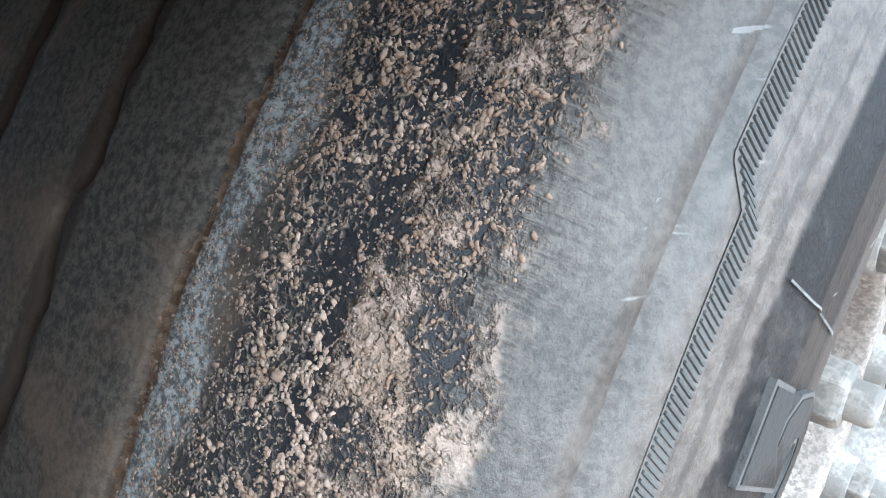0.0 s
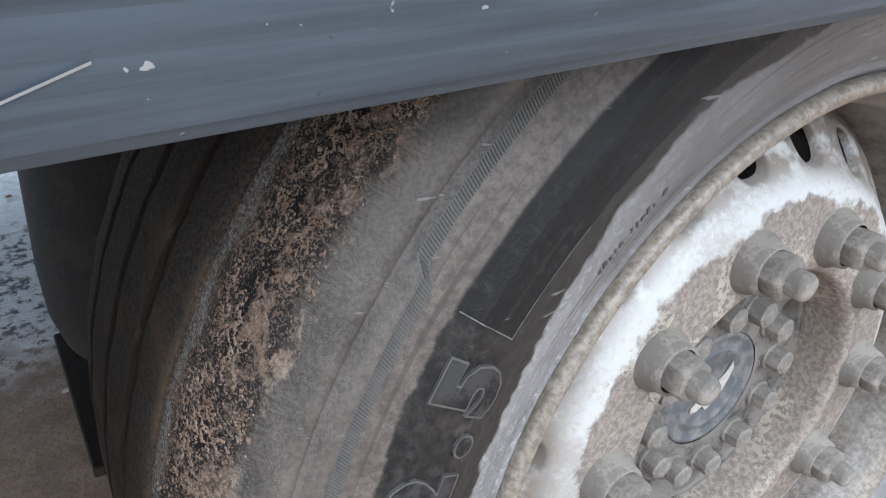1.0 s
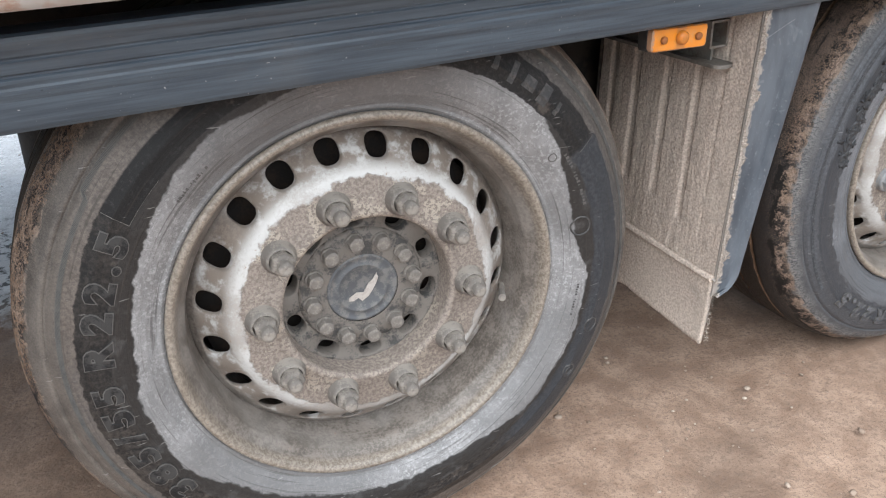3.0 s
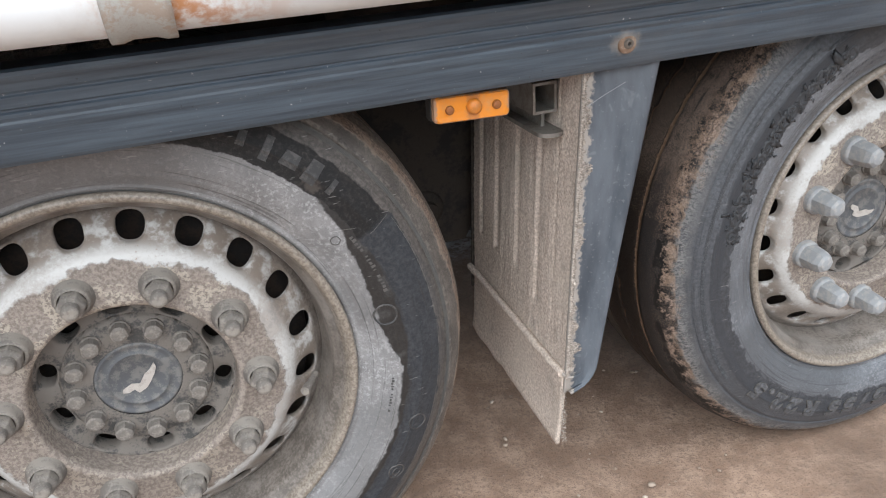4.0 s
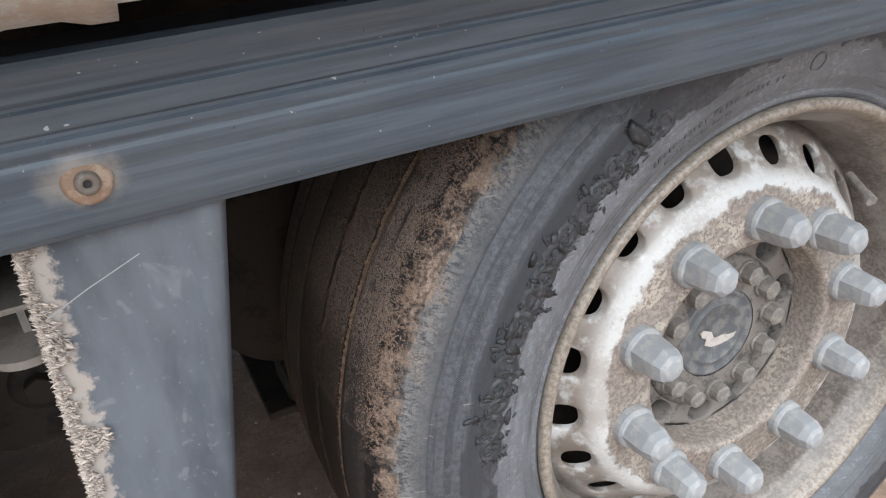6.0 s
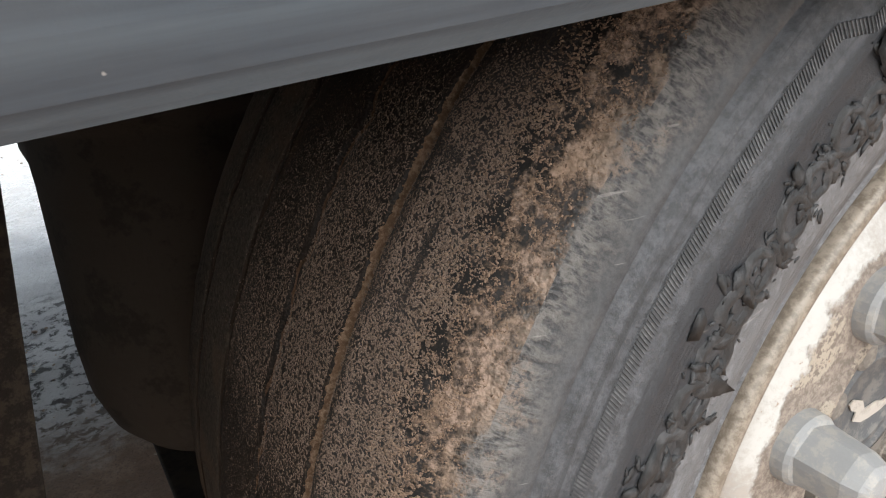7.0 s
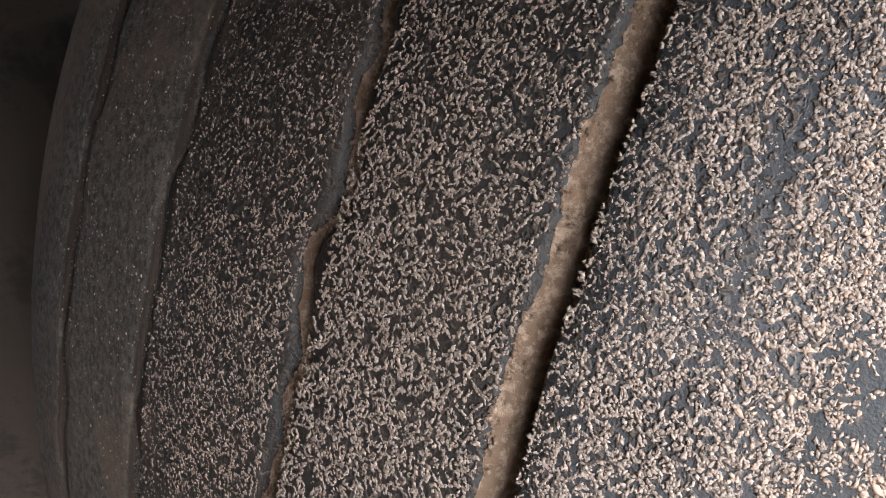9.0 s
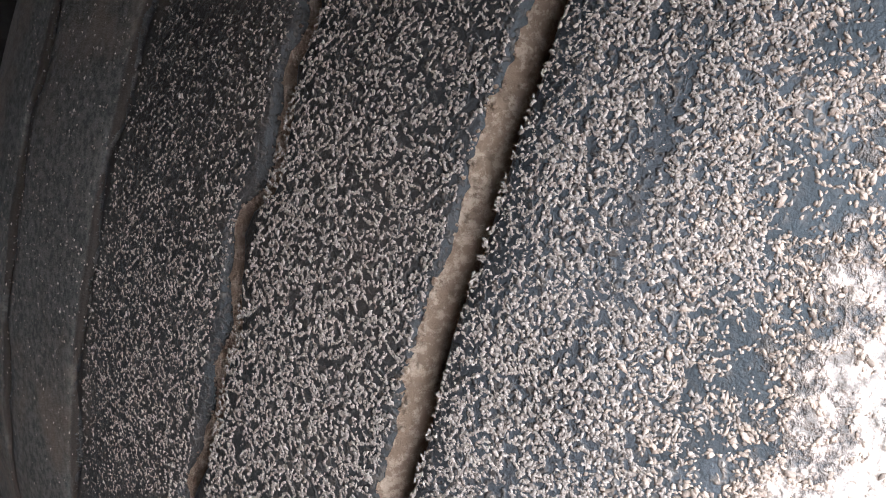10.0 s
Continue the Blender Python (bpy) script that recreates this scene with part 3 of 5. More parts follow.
def part(name, data, material, parent=None, label="", at=None, kind=""):
    """Links a bmesh or a mesh as one object under a thing or a part."""
    if isinstance(data, bmesh.types.BMesh):
        me = bpy.data.meshes.new(name)
        data.normal_update()
        data.to_mesh(me)
        data.free()
        data = me
    if material and not data.materials:
        data.materials.append(material)
    ob = new(name, data)
    ob.parent = parent
    if at is not None:
        ob.matrix_local = at
    return tagged(ob, label, "", "", kind)


def empty(name, parent=None, at=None):
    ob = new(name)
    ob.parent = parent
    if at is not None:
        ob.matrix_local = at
    ob.empty_display_size = 0.05
    return ob


def lathe(profile, segs, closed=False, wave=None, smooth=True):
    """Turns a profile of (radius, y) about the y axis."""
    verts, faces = [], []
    n = len(profile)
    for i in range(segs):
        a = 2 * math.pi * i / segs
        for j, (r, y) in enumerate(profile):
            if wave:
                r, y = wave(a, r, y)
            verts.append((r * math.cos(a), y, r * math.sin(a)))
    for i in range(segs):
        k = (i + 1) % segs
        for j in range(n - 1 + closed):
            q = (j + 1) % n
            faces.append((i * n + j, i * n + q, k * n + q, k * n + j))
    return mesh_of("turned", verts, faces, smooth)


def bar(bm, x0, x1, y0, y1, z0, z1, bevel=0.0):
    g = bmesh.ops.create_cube(bm, size=1.0, matrix=Matrix.LocRotScale(((x0 + x1) / 2, (y0 + y1) / 2, (z0 + z1) / 2), None, (x1 - x0, y1 - y0, z1 - z0)))
    if bevel:
        es = list({e for v in g["verts"] for e in v.link_edges})
        bmesh.ops.bevel(bm, geom=es, offset=bevel, segments=2, affect="EDGES", profile=0.5)
    return bm


def rod(bm, p0, p1, r, segs=16, r2=None):
    p0, p1 = Vector(p0), Vector(p1)
    d = p1 - p0
    m = Matrix.Translation((p0 + p1) / 2) @ d.to_track_quat("Z", "Y").to_matrix().to_4x4()
    bmesh.ops.create_cone(bm, cap_ends=True, segments=segs, radius1=r, radius2=r if r2 is None else r2, depth=d.length, matrix=m)
    return bm


def extrude_x(profile, x0, x1, steps=1, smooth=False, sag=None):
    """A closed (y, z) outline drawn out along x."""
    n = len(profile)
    verts, faces = [], []
    for i in range(steps + 1):
        x = x0 + (x1 - x0) * i / steps
        for y, z in profile:
            dy, dz = sag(x, y, z) if sag else (0, 0)
            verts.append((x, y + dy, z + dz))
    for i in range(steps):
        for j in range(n):
            q = (j + 1) % n
            faces.append((i * n + j, (i + 1) * n + j, (i + 1) * n + q, i * n + q))
    faces.append(tuple(range(n)))
    faces.append(tuple(steps * n + j for j in reversed(range(n))))
    return mesh_of("drawn", verts, faces, smooth)


# ---- ground ----
def spread(lo, hi, near, n_near, n_far):
    inner = np.linspace(-near, near, n_near)
    out = near + (hi - near) * (np.linspace(0, 1, n_far + 1)[1:] ** 3)
    return np.concatenate([-out[::-1], inner, out])


gx = spread(-600, 600, 4.0, 161, 24) + 0.5
gy = spread(-600, 600, 4.0, 161, 24) + 0.6
gv, gf = [], []
for yy in gy:
    for xx in gx:
        flat = min(1.0, max(0.0, (min(abs(xx), abs(xx - 1.318)) - 0.15) / 0.4 + max(0.0, abs(yy - 0.2) - 0.3)))
        h = 0.030 * (noise.noise((xx * 1.3, yy * 1.3, 0.3))) + 0.014 * noise.noise((xx * 6, yy * 6, 1.3)) + 0.007 * noise.noise((xx * 15, yy * 15, 4.0))
        gv.append((xx, yy, 0.004 + h * flat - 0.01 * flat))
nx = len(gx)
for j in range(len(gy) - 1):
    for i in range(nx - 1):
        gf.append((j * nx + i, j * nx + i + 1, (j + 1) * nx + i + 1, (j + 1) * nx + i))
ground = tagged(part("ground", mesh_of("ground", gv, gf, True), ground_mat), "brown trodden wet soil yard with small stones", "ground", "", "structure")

PHI = (1 + 5 ** 0.5) / 2
STONE = [(a * p / 1.9, b * q / 1.9, c * w / 1.9) for a, b, c in ((0, 1, PHI), (1, PHI, 0), (PHI, 0, 1)) for p in ((1, -1) if a else (1,)) for q in ((1, -1) if b else (1,)) for w in ((1, -1) if c else (1,))]
hull = bmesh.new()
for p in STONE:
    hull.verts.new(p)
bmesh.ops.convex_hull(hull, input=hull.verts)
hull.verts.index_update()
STONE = [tuple(v.co) for v in hull.verts]
BLOB = list(STONE)
STONE = [(math.copysign(abs(p / 0.8507) ** 0.55 * 0.8507, p), q, w) for p, q, w in STONE]
STONE_F = [tuple(v.index for v in f.verts) for f in hull.faces]
GRAIN = [(1, 0, 0), (-1, 0, 0), (0, 1, 0), (0, -1, 0), (0, 0, 1), (0, 0, -1)]
GRAIN_F = [(a, b, c) if (a + b + c) % 2 == 0 else (b, a, c) for a in (0, 1) for b in (2, 3) for c in (4, 5)]
hull.free()


def scatter(places, sizes, frames, rng, uneven=1.0, shape=None, sides=None):
    """Small irregular lumps, one closed piece each. frames: rows of three axes."""
    n = len(places)
    base = np.array(shape or STONE, float)
    k = len(base)
    jit = 1 + rng.uniform(-0.16, 0.16, (n, k, 1)) * uneven
    v = base[None] * jit * np.asarray(sizes)[:, None, :]
    v = v + rng.normal(0, 0.07 * uneven, (n, k, 3)) * np.asarray(sizes)[:, None, :]
    v = np.einsum("nki,nij->nkj", v, frames) + np.asarray(places)[:, None, :]
    f = (np.array(sides or STONE_F)[None] + k * np.arange(n)[:, None, None]).reshape(-1, 3)
    me = bpy.data.meshes.new("lumps")
    me.from_pydata(v.reshape(-1, 3).tolist(), [], f.tolist())
    me.shade_smooth()
    me.update()
    return me


rng = np.random.default_rng(3)
n = 7000
sx = rng.uniform(-2.2, 3.6, n)
sy = rng.uniform(-0.9, 4.2, n)
ss = rng.lognormal(-6.05, 0.55, n)
sp = np.stack([sx, sy, np.full(n, -0.002)], 1)
sr = rng.uniform(0, 2 * np.pi, n)
fr = np.zeros((n, 3, 3))
fr[:, 0, 0], fr[:, 0, 1], fr[:, 1, 0], fr[:, 1, 1], fr[:, 2, 2] = np.cos(sr), np.sin(sr), -np.sin(sr), np.cos(sr), 1
tagged(part("gravel", scatter(sp, np.stack([ss * 1.2, ss * 0.9, ss * 0.7], 1), fr, rng), stone_mat), "small pale stones pressed into brown soil", "gravel", "", "stuff")

# ---- the trailer ----
trailer = empty("semi_trailer")
tagged(trailer, "muddy semi-trailer with a grey-blue side rail and worn tyres", "trailer")
X0, X1 = -3.2, 5.2

rail_profile = [(-0.046, 0.872), (-0.049, 0.8665), (-0.055, 0.8642), (-0.0615, 0.8655), (-0.0665, 0.8705), (-0.0710, 0.880), (-0.0745, 0.892), (-0.0765, 0.9010), (-0.0785, 0.9050), (-0.0800, 0.9085),
                (-0.0803, 0.9125), (-0.0794, 0.9150), (-0.0796, 0.9162), (-0.0812, 0.9195), (-0.0812, 0.9230), (-0.0793, 0.9250), (-0.0795, 0.9270), (-0.0822, 0.9290), (-0.0838, 0.9400), (-0.0824, 0.9418), (-0.0826, 0.9434), (-0.0855, 0.9460),
                (-0.0878, 0.9535), (-0.0900, 0.9570), (-0.0915, 0.9605), (-0.0905, 0.9650), (-0.0860, 0.9675), (-0.030, 0.9675), (-0.030, 0.955), (-0.066, 0.952), (-0.058, 0.92), (-0.052, 0.88)]
SLOPE = Matrix.Translation((0.2, 0, 0)) @ pose(0, 0, 0, 0, -0.37, 0) @ Matrix.Translation((-0.2, 0, 0))
part("side_rail", extrude_x(rail_profile, X0, X1, 1), rail_mat, trailer, "grey-blue ribbed side rail with pale scratches", SLOPE)
bm = bmesh.new()
bar(bm, X0, X1, -0.03, 2.47, 0.985, 1.12)
bar(bm, X0, X1, -0.16, -0.03, 1.03, 1.12)
part("underbody", bm, chassis, trailer, "black underside of the load floor")
bm = bmesh.new()
bar(bm, X0, X1, -0.185, 2.62, 1.13, 3.7)
part("body", bm, body_white, trailer, "white tarpaulin body side")
tube = [(-0.163 + 0.041 * math.cos(a), 1.0345 + 0.041 * math.sin(a)) for a in np.linspace(0, 2 * math.pi, 33)[:-1]]
part("curtain_tube", extrude_x(tube, X0, X1, 1, True), tube_mat, trailer, "white curtain tube with rust streaks")
for k in range(-4, 10):
    xs = -0.433 + 0.5625 * k
    if X0 < xs < X1:
        big = [(-0.163 + 0.0445 * math.cos(a), 1.0345 + 0.0445 * math.sin(a)) for a in np.linspace(0, 2 * math.pi, 33)[:-1]]
        v = extrude_x(big, xs - 0.029, xs + 0.029, 6, True, lambda x, y, z, xs=xs: ((y + 0.163) * 0.06 * (abs(x - xs) > 0.018), (z - 1.0345) * 0.06 * (abs(x - xs) > 0.018)))
        part("sleeve", v, sleeve_mat, trailer, "dull zinc sleeve on the curtain tube")
# pale scratch on the rail, and its rusty bolt
bm = bmesh.new()
sc = [(-0.528, 0.8660, -0.0690), (-0.506, 0.8770, -0.0722), (-0.480, 0.8860, -0.0747)]
for (xa, za, ya), (xb, zb, yb) in zip(sc, sc[1:]):
    w = 0.0004
    vs = [bm.verts.new(p) for p in ((xa, ya, za - w), (xb, yb, zb - w), (xb, yb - 0.0004, zb + w), (xa, ya - 0.0004, za + w))]
    bm.faces.new(vs)
part("scratch", bm, plain("bare_scratch", (0.36, 0.38, 0.39), 0.5), trailer, "pale scratch in the rail paint")
# unseen rail assumed on the far side, added to lower the light from there
bm = bmesh.new()
bar(bm, X0, X1, 2.49, 2.52, 0.866, 0.968, 0.004)
part("far_rail", bm, rail_mat, trailer, "assumed far side rail, unseen, cuts light from beyond")
bolt = empty("rail_bolt", trailer, pose(0.690, -0.0765, 0.9025))
rust = plain("rusty_steel", (0.24, 0.16, 0.11), 0.85, 0, (0.36, 0.29, 0.23), 0.7, 120)
part("washer", lathe([(0.0, -0.0035), (0.0100, -0.0035), (0.0125, -0.002), (0.0132, 0.002), (0.0, 0.002)], 28), rust, bolt, "rusty domed washer")
part("bolt_head", lathe([(0.0022, -0.006), (0.0036, -0.0072), (0.0060, -0.0066), (0.0068, -0.003), (0.0068, 0.0)], 20), galvanised, bolt)
part("bolt_socket", lathe([(0.0, -0.0045), (0.0022, -0.0045), (0.0022, -0.006)], 10), black_rubber, bolt)


# ---- side marker lamp ----
def side_lamp(x):
    lamp = empty("side_lamp", trailer, pose(x, -0.036, 0.8435, 0, 1.5, 0))
    w, h = 0.052, 0.0175
    pts = []
    for cx, cz, a0 in ((w - 0.006, h - 0.006, 0), (-w + 0.006, h - 0.006, 90), (-w + 0.006, -h + 0.006, 180), (w - 0.006, -h + 0.006, 270)):
        for a in (0, 30, 60, 90):
            pts.append((cx + 0.006 * math.cos(radians(a0 + a)), cz + 0.006 * math.sin(radians(a0 + a))))

    def puff(layers):
        vs, fs, k = [], [], len(pts)
        for s, y in layers:
            for px, pz in pts:
                vs.append((px * s - math.copysign((1 - s) * 0.0, px), y + 0.006 * (px / w) ** 2 * (y < 0), pz * (2 * s - 1 if s < 1 else s)))
        for i in range(len(layers) - 1):
            for j in range(k):
                q = (j + 1) % k
                fs.append((i * k + j, i * k + q, (i + 1) * k + q, (i + 1) * k + j))
        fs.append(tuple(reversed(range((len(layers) - 1) * k, len(layers) * k))))
        return mesh_of("lens", vs, fs, False)

    part("lens", puff([(1.0, 0.006), (1.0, -0.006), (0.985, -0.011), (0.93, -0.0135)]), lens_mat, lamp, "dusty amber lens")
    part("housing", puff([(1.035, 0.022), (1.035, 0.006), (1.03, -0.002), (1.0, -0.002)]), black_rubber, lamp)
    for dx, rr in ((-0.032, 0.0055), (0.032, 0.0055)):
        part("screw_dimple", lathe([(0.0, -0.0005), (rr * 0.8, -0.0008), (rr, 0.0), (rr * 1.1, 0.003)], 18), lens_dark, lamp, at=pose(dx, -0.0118, 0))
    part("reflector_boss", lathe([(0.0, -0.004), (0.006, -0.0035), (0.0095, -0.001), (0.0105, 0.004)], 24), plain("amber_boss", (0.62, 0.20, 0.02), 0.4, 0, (0.35, 0.16, 0.05), 0.5, 80), lamp, at=pose(0.001, -0.0125, 0.001))
    return lamp


side_lamp(0.4895)


# ---- mudguards behind the rail ----
def mudguard(x):
    guard = empty("mudguard", trailer, pose(x, 0, 0))

    def left(z):
        return 0.617 + 0.055 * (z - 0.39)

    def right(z):
        return 0.672 + (z - 0.385) * 0.182

    # outer grey cheek with a rounded foot
    n = 36
    rows = []
    for i in range(n + 1):
        z = 0.362 + (0.90 - 0.362) * (i / n) ** 1.25
        a, b = left(z), right(z)
        if z < 0.40:
            d = math.sqrt(max(0.0, 1 - ((0.40 - z) / 0.038) ** 2))
            b = a + 0.012 + (b - a - 0.012) * d
        rows.append((z, a, b))
    verts, faces = [], []
    m = 24
    for z, a, b in rows:
        for j in range(m + 1):
            s = j / m
            xx = a + (b - a) * s
            yy = -0.050 + 0.0025 * math.sin(s * 3.1) - (0.0060 if s > 0.80 else 0) + (0.007 * ((s - 0.94) / 0.06) if s > 0.94 else 0) + 0.0035 * math.exp(-((z - 0.55) / 0.2) ** 2) * math.sin(s * 2)
            verts.append((xx, yy, z))
    for i in range(n):
        for j in range(m):
            faces.append((i * (m + 1) + j, i * (m + 1) + j + 1, (i + 1) * (m + 1) + j + 1, (i + 1) * (m + 1) + j))
    me = mesh_of("cheek", verts, faces, True)
    cheek = part("cheek", me, flap_grey, guard, "scuffed grey plastic cheek")
    sol = cheek.modifiers.new("thick", "SOLIDIFY")
    sol.thickness, sol.offset = 0.004, -1
    bm = bmesh.new()
    for (xa, za), (xb, zb) in (((0.646, 0.822), (0.672, 0.834)), ((0.672, 0.834), (0.704, 0.847))):
        bm.faces.new([bm.verts.new((px, -0.0545, pz)) for px, pz in ((xa, za - 0.0004), (xb, zb - 0.0004), (xb, zb + 0.0004), (xa, za + 0.0004))])
    part("scratch", bm, plain("pale_scratch", (0.30, 0.31, 0.32), 0.6), guard)
    # dark inner cheek, the same shape a little wider
    vi = [(vx + 0.028 * min(1.0, max(0.0, (vx - left(vz)) / 0.05)), 0.358, vz - 0.004) for vx, vy, vz in verts]
    inner = part("inner_cheek", mesh_of("inner_cheek", vi, faces, True), brown_rubber, guard, "dirt-brown inner cheek")
    sol = inner.modifiers.new("thick", "SOLIDIFY")
    sol.thickness, sol.offset = 0.004, -1
    # ribbed face caked with mud
    ny, nz = 170, 150
    verts, faces = [], []
    for i in range(nz + 1):
        z = 0.395 + (0.92 - 0.395) * i / nz
        for j in range(ny + 1):
            y = -0.049 + 0.405 * j / ny
            # flat panels parted by narrow channels that stop above the crease
            rib = 0.0
            for c, w, h, foot in ((0.010, 0.0022, 0.0030, 0.41), (0.070, 0.0075, 0.0045, 0.470), (0.150, 0.0090, 0.0050, 0.490), (0.240, 0.0100, 0.0050, 0.490), (0.315, 0.0080, 0.0050, 0.490)):
                cut = math.exp(-((y - c) / w) ** 6) * min(1.0, max(0.0, (z - foot) / 0.006))
                if c < 0.02:
                    cut *= 0.5 + 0.5 * math.sin(z * 260 + 3 * math.sin(z * 90))
                rib += h * cut
            lump = 0.0012 * noise.noise((y * 60, z * 6, x)) + 0.0013 * noise.noise((y * 210, z * 120, x + 3))
            verts.append((left(z) + rib + lump * (0.4 + 0.6 * min(1, (y + 0.05) / 0.05)) + 0.03 * max(0, y) * 0.4, y, z))
    for i in range(nz):
        for j in range(ny):
            faces.append((i * (ny + 1) + j, (i + 1) * (ny + 1) + j, (i + 1) * (ny + 1) + j + 1, i * (ny + 1) + j + 1))
    face = part("ribbed_face", mesh_of("ribbed_face", verts, faces, True), flap_mud, guard, "ribbed rubber face caked with dried mud")
    sol = face.modifiers.new("thick", "SOLIDIFY")
    sol.thickness, sol.offset = 0.006, -1
    # crease bar and the rubber strip below it
    crease = []
    for i in range(41):
        y = -0.047 + 0.40 * i / 40
        crease.append(y)
    bm = bmesh.new()
    for y0, y1 in zip(crease, crease[1:]):
        rod(bm, (0.612 + 0.002 * noise.noise((y0 * 40, x, 0)), y0, 0.4 + 0.02 * max(0, y0)), (0.612 + 0.002 * noise.noise((y1 * 40, x, 0)), y1 + 0.001, 0.4 + 0.02 * max(0, y1)), 0.0065, 8)
    wrap = [(0.613, -0.047, 0.400), (0.617, -0.0515, 0.3955), (0.624, -0.0530, 0.3925), (0.632, -0.0530, 0.3920), (0.640, -0.0525, 0.3935), (0.645, -0.0512, 0.3960)]
    part("crease_bar", bm, flap_mud, guard)
    bm = bmesh.new()
    for k in range(5):
        rod(bm, wrap[k], wrap[k + 1], 0.0030 - 0.0005 * k, 8, 0.0025 - 0.0005 * k)
    part("crease_fold", bm, flap_grey, guard)
    verts, faces = [], []
    for i in range(25):
        z = 0.402 - (0.402 - 0.262) * i / 24
        for j in range(61):
            y = -0.045 + 0.385 * j / 60
            zz = z + (0.035 * y + 0.006 * noise.noise((y * 25, 7, x))) * i / 24
            verts.append((0.6145 - 0.012 * (i / 24) ** 2 + 0.004 * noise.noise((y * 9, z * 9, x)), y, zz))
    for i in range(24):
        for j in range(60):
            faces.append((i * 61 + j, i * 61 + j + 1, (i + 1) * 61 + j + 1, (i + 1) * 61 + j))
    strip = part("rubber_strip", mesh_of("strip", verts, faces, True), flap_mud, guard, "rubber strip hanging below the mudguard")
    sol = strip.modifiers.new("thick", "SOLIDIFY")
    sol.thickness = 0.006
    # spiky dried mud along the cheek's edge
    r2 = np.random.default_rng(11)
    m_ = 7600
    z = r2.uniform(0.392, 0.875, m_)
    reach = np.array([abs(noise.noise((q * 28, 2, x))) + 0.5 * abs(noise.noise((q * 90, 5, x))) for q in z])
    u = r2.uniform(0, 1, m_) ** 1.6
    px = np.array([left(q) for q in z]) + u * (0.002 + 0.034 * reach ** 1.3)
    pos = np.stack([px, np.full(m_, -0.0515) - 0.002 * (1 - u), z], 1)
    low = 380
    pos[:low] = np.stack([0.612 + r2.uniform(-0.002, 0.006, low), -0.046 - r2.uniform(0, 0.008, low), r2.uniform(0.262, 0.37, low)], 1)
    th = r2.normal(-0.45, 0.5, m_)
    fr_ = np.zeros((m_, 3, 3))
    fr_[:, 0, 0], fr_[:, 0, 2], fr_[:, 1, 1], fr_[:, 2, 0], fr_[:, 2, 2] = np.cos(th), np.sin(th), 1, -np.sin(th), np.cos(th)
    sz = r2.lognormal(-7.45, 0.45, m_)
    part("mud_fringe", scatter(pos, np.stack([np.minimum(sz * 3.0, 0.0030) * np.where(np.arange(m_) < low, 0.5, 1.0), sz * 0.7, sz * 0.50], 1), fr_, r2, 2.6), fringe_mat, guard, "ragged fringe of dried mud", kind="stuff")
    # square holding tube and the bent plate under it
    bm = bmesh.new()
    x0, x1, z0, z1, w = 0.599, 0.636, 0.802, 0.846, 0.004
    for a in ((x0, x1, z0, z0 + w), (x0, x1, z1 - w, z1), (x0, x0 + w, z0 + w, z1 - w), (x1 - w, x1, z0 + w, z1 - w)):
        bar(bm, a[0], a[1], 0.012, 0.42, a[2], a[3])
    part("holding_tube", bm, galvanised, guard, "open square steel tube")
    bm = bmesh.new()
    edge = [(0.602, 0.40), (0.602, 0.006)] + [(0.622 - 0.020 * math.cos(q), 0.006 - 0.016 * math.sin(q)) for q in np.linspace(0.3, math.pi - 0.3, 9)] + [(0.642, 0.006), (0.642, 0.40)]
    lo = [bm.verts.new((px, py, 0.772)) for px, py in edge]
    hi = [bm.verts.new((px, py, 0.778)) for px, py in edge]
    bm.faces.new(lo)
    bm.faces.new(list(reversed(hi)))
    for k in range(len(edge)):
        q = (k + 1) % len(edge)
        bm.faces.new((lo[q], lo[k], hi[k], hi[q]))
    bmesh.ops.recalc_face_normals(bm, faces=bm.faces)
    bar(bm, 0.620, 0.625, 0.030, 0.40, 0.778, 0.802)
    part("holding_plate", bm, galvanised, guard)
    return guard


mudguard(0.0)
mudguard(-1.31)


# ---- wheels ----
WHEEL_Z = 0.491
GROOVES_A = ((0.1000, 0.0060, 0.008), (0.1530, 0.0060, 0.008), (0.2120, 0.0050, 0.007), (0.2720, 0.0055, 0.007))
GROOVES_B = ((0.0890, 0.0085, 0.009), (0.1470, 0.0074, 0.008), (0.2120, 0.0028, 0.006), (0.2720, 0.0036, 0.007))
FLANK = [(0.288, 0.040), (0.302, 0.024), (0.3105, 0.0125), (0.3130, 0.0115), (0.3155, 0.0125), (0.3180, 0.0110), (0.3290, 0.0045), (0.3310, 0.0030), (0.3360, 0.0020), (0.3380, 0.0005), (0.350, -0.0040), (0.366, -0.0070), (0.384, -0.0078),
         (0.398, -0.0060), (0.401, -0.0070), (0.404, -0.0055), (0.415, -0.0022), (0.428, 0.0025), (0.440, 0.0070), (0.4490, 0.0115), (0.4580, 0.0165), (0.4660, 0.0235), (0.4735, 0.0325), (0.4800, 0.0440), (0.4850, 0.0560)]


def flank_y(r):
    return float(np.interp(r, [p[0] for p in FLANK], [p[1] for p in FLANK]))


def tread_r(y):
    return float(np.interp(y, (0.056, 0.075, 0.12, 0.19, 0.27, 0.31, 0.335), (0.485, 0.4895, 0.4925, 0.4935, 0.4915, 0.488, 0.479)))


def groove_shift(a, y):
    s = 0.0013 * math.sin(a * 53) + 0.0010 * math.sin(a * 91 + 1.0) + 0.0006 * math.sin(a * 170 + 2)
    return s * (1.9 if 0.13 < y < 0.19 else 1.1 if y > 0.19 else 0.35)


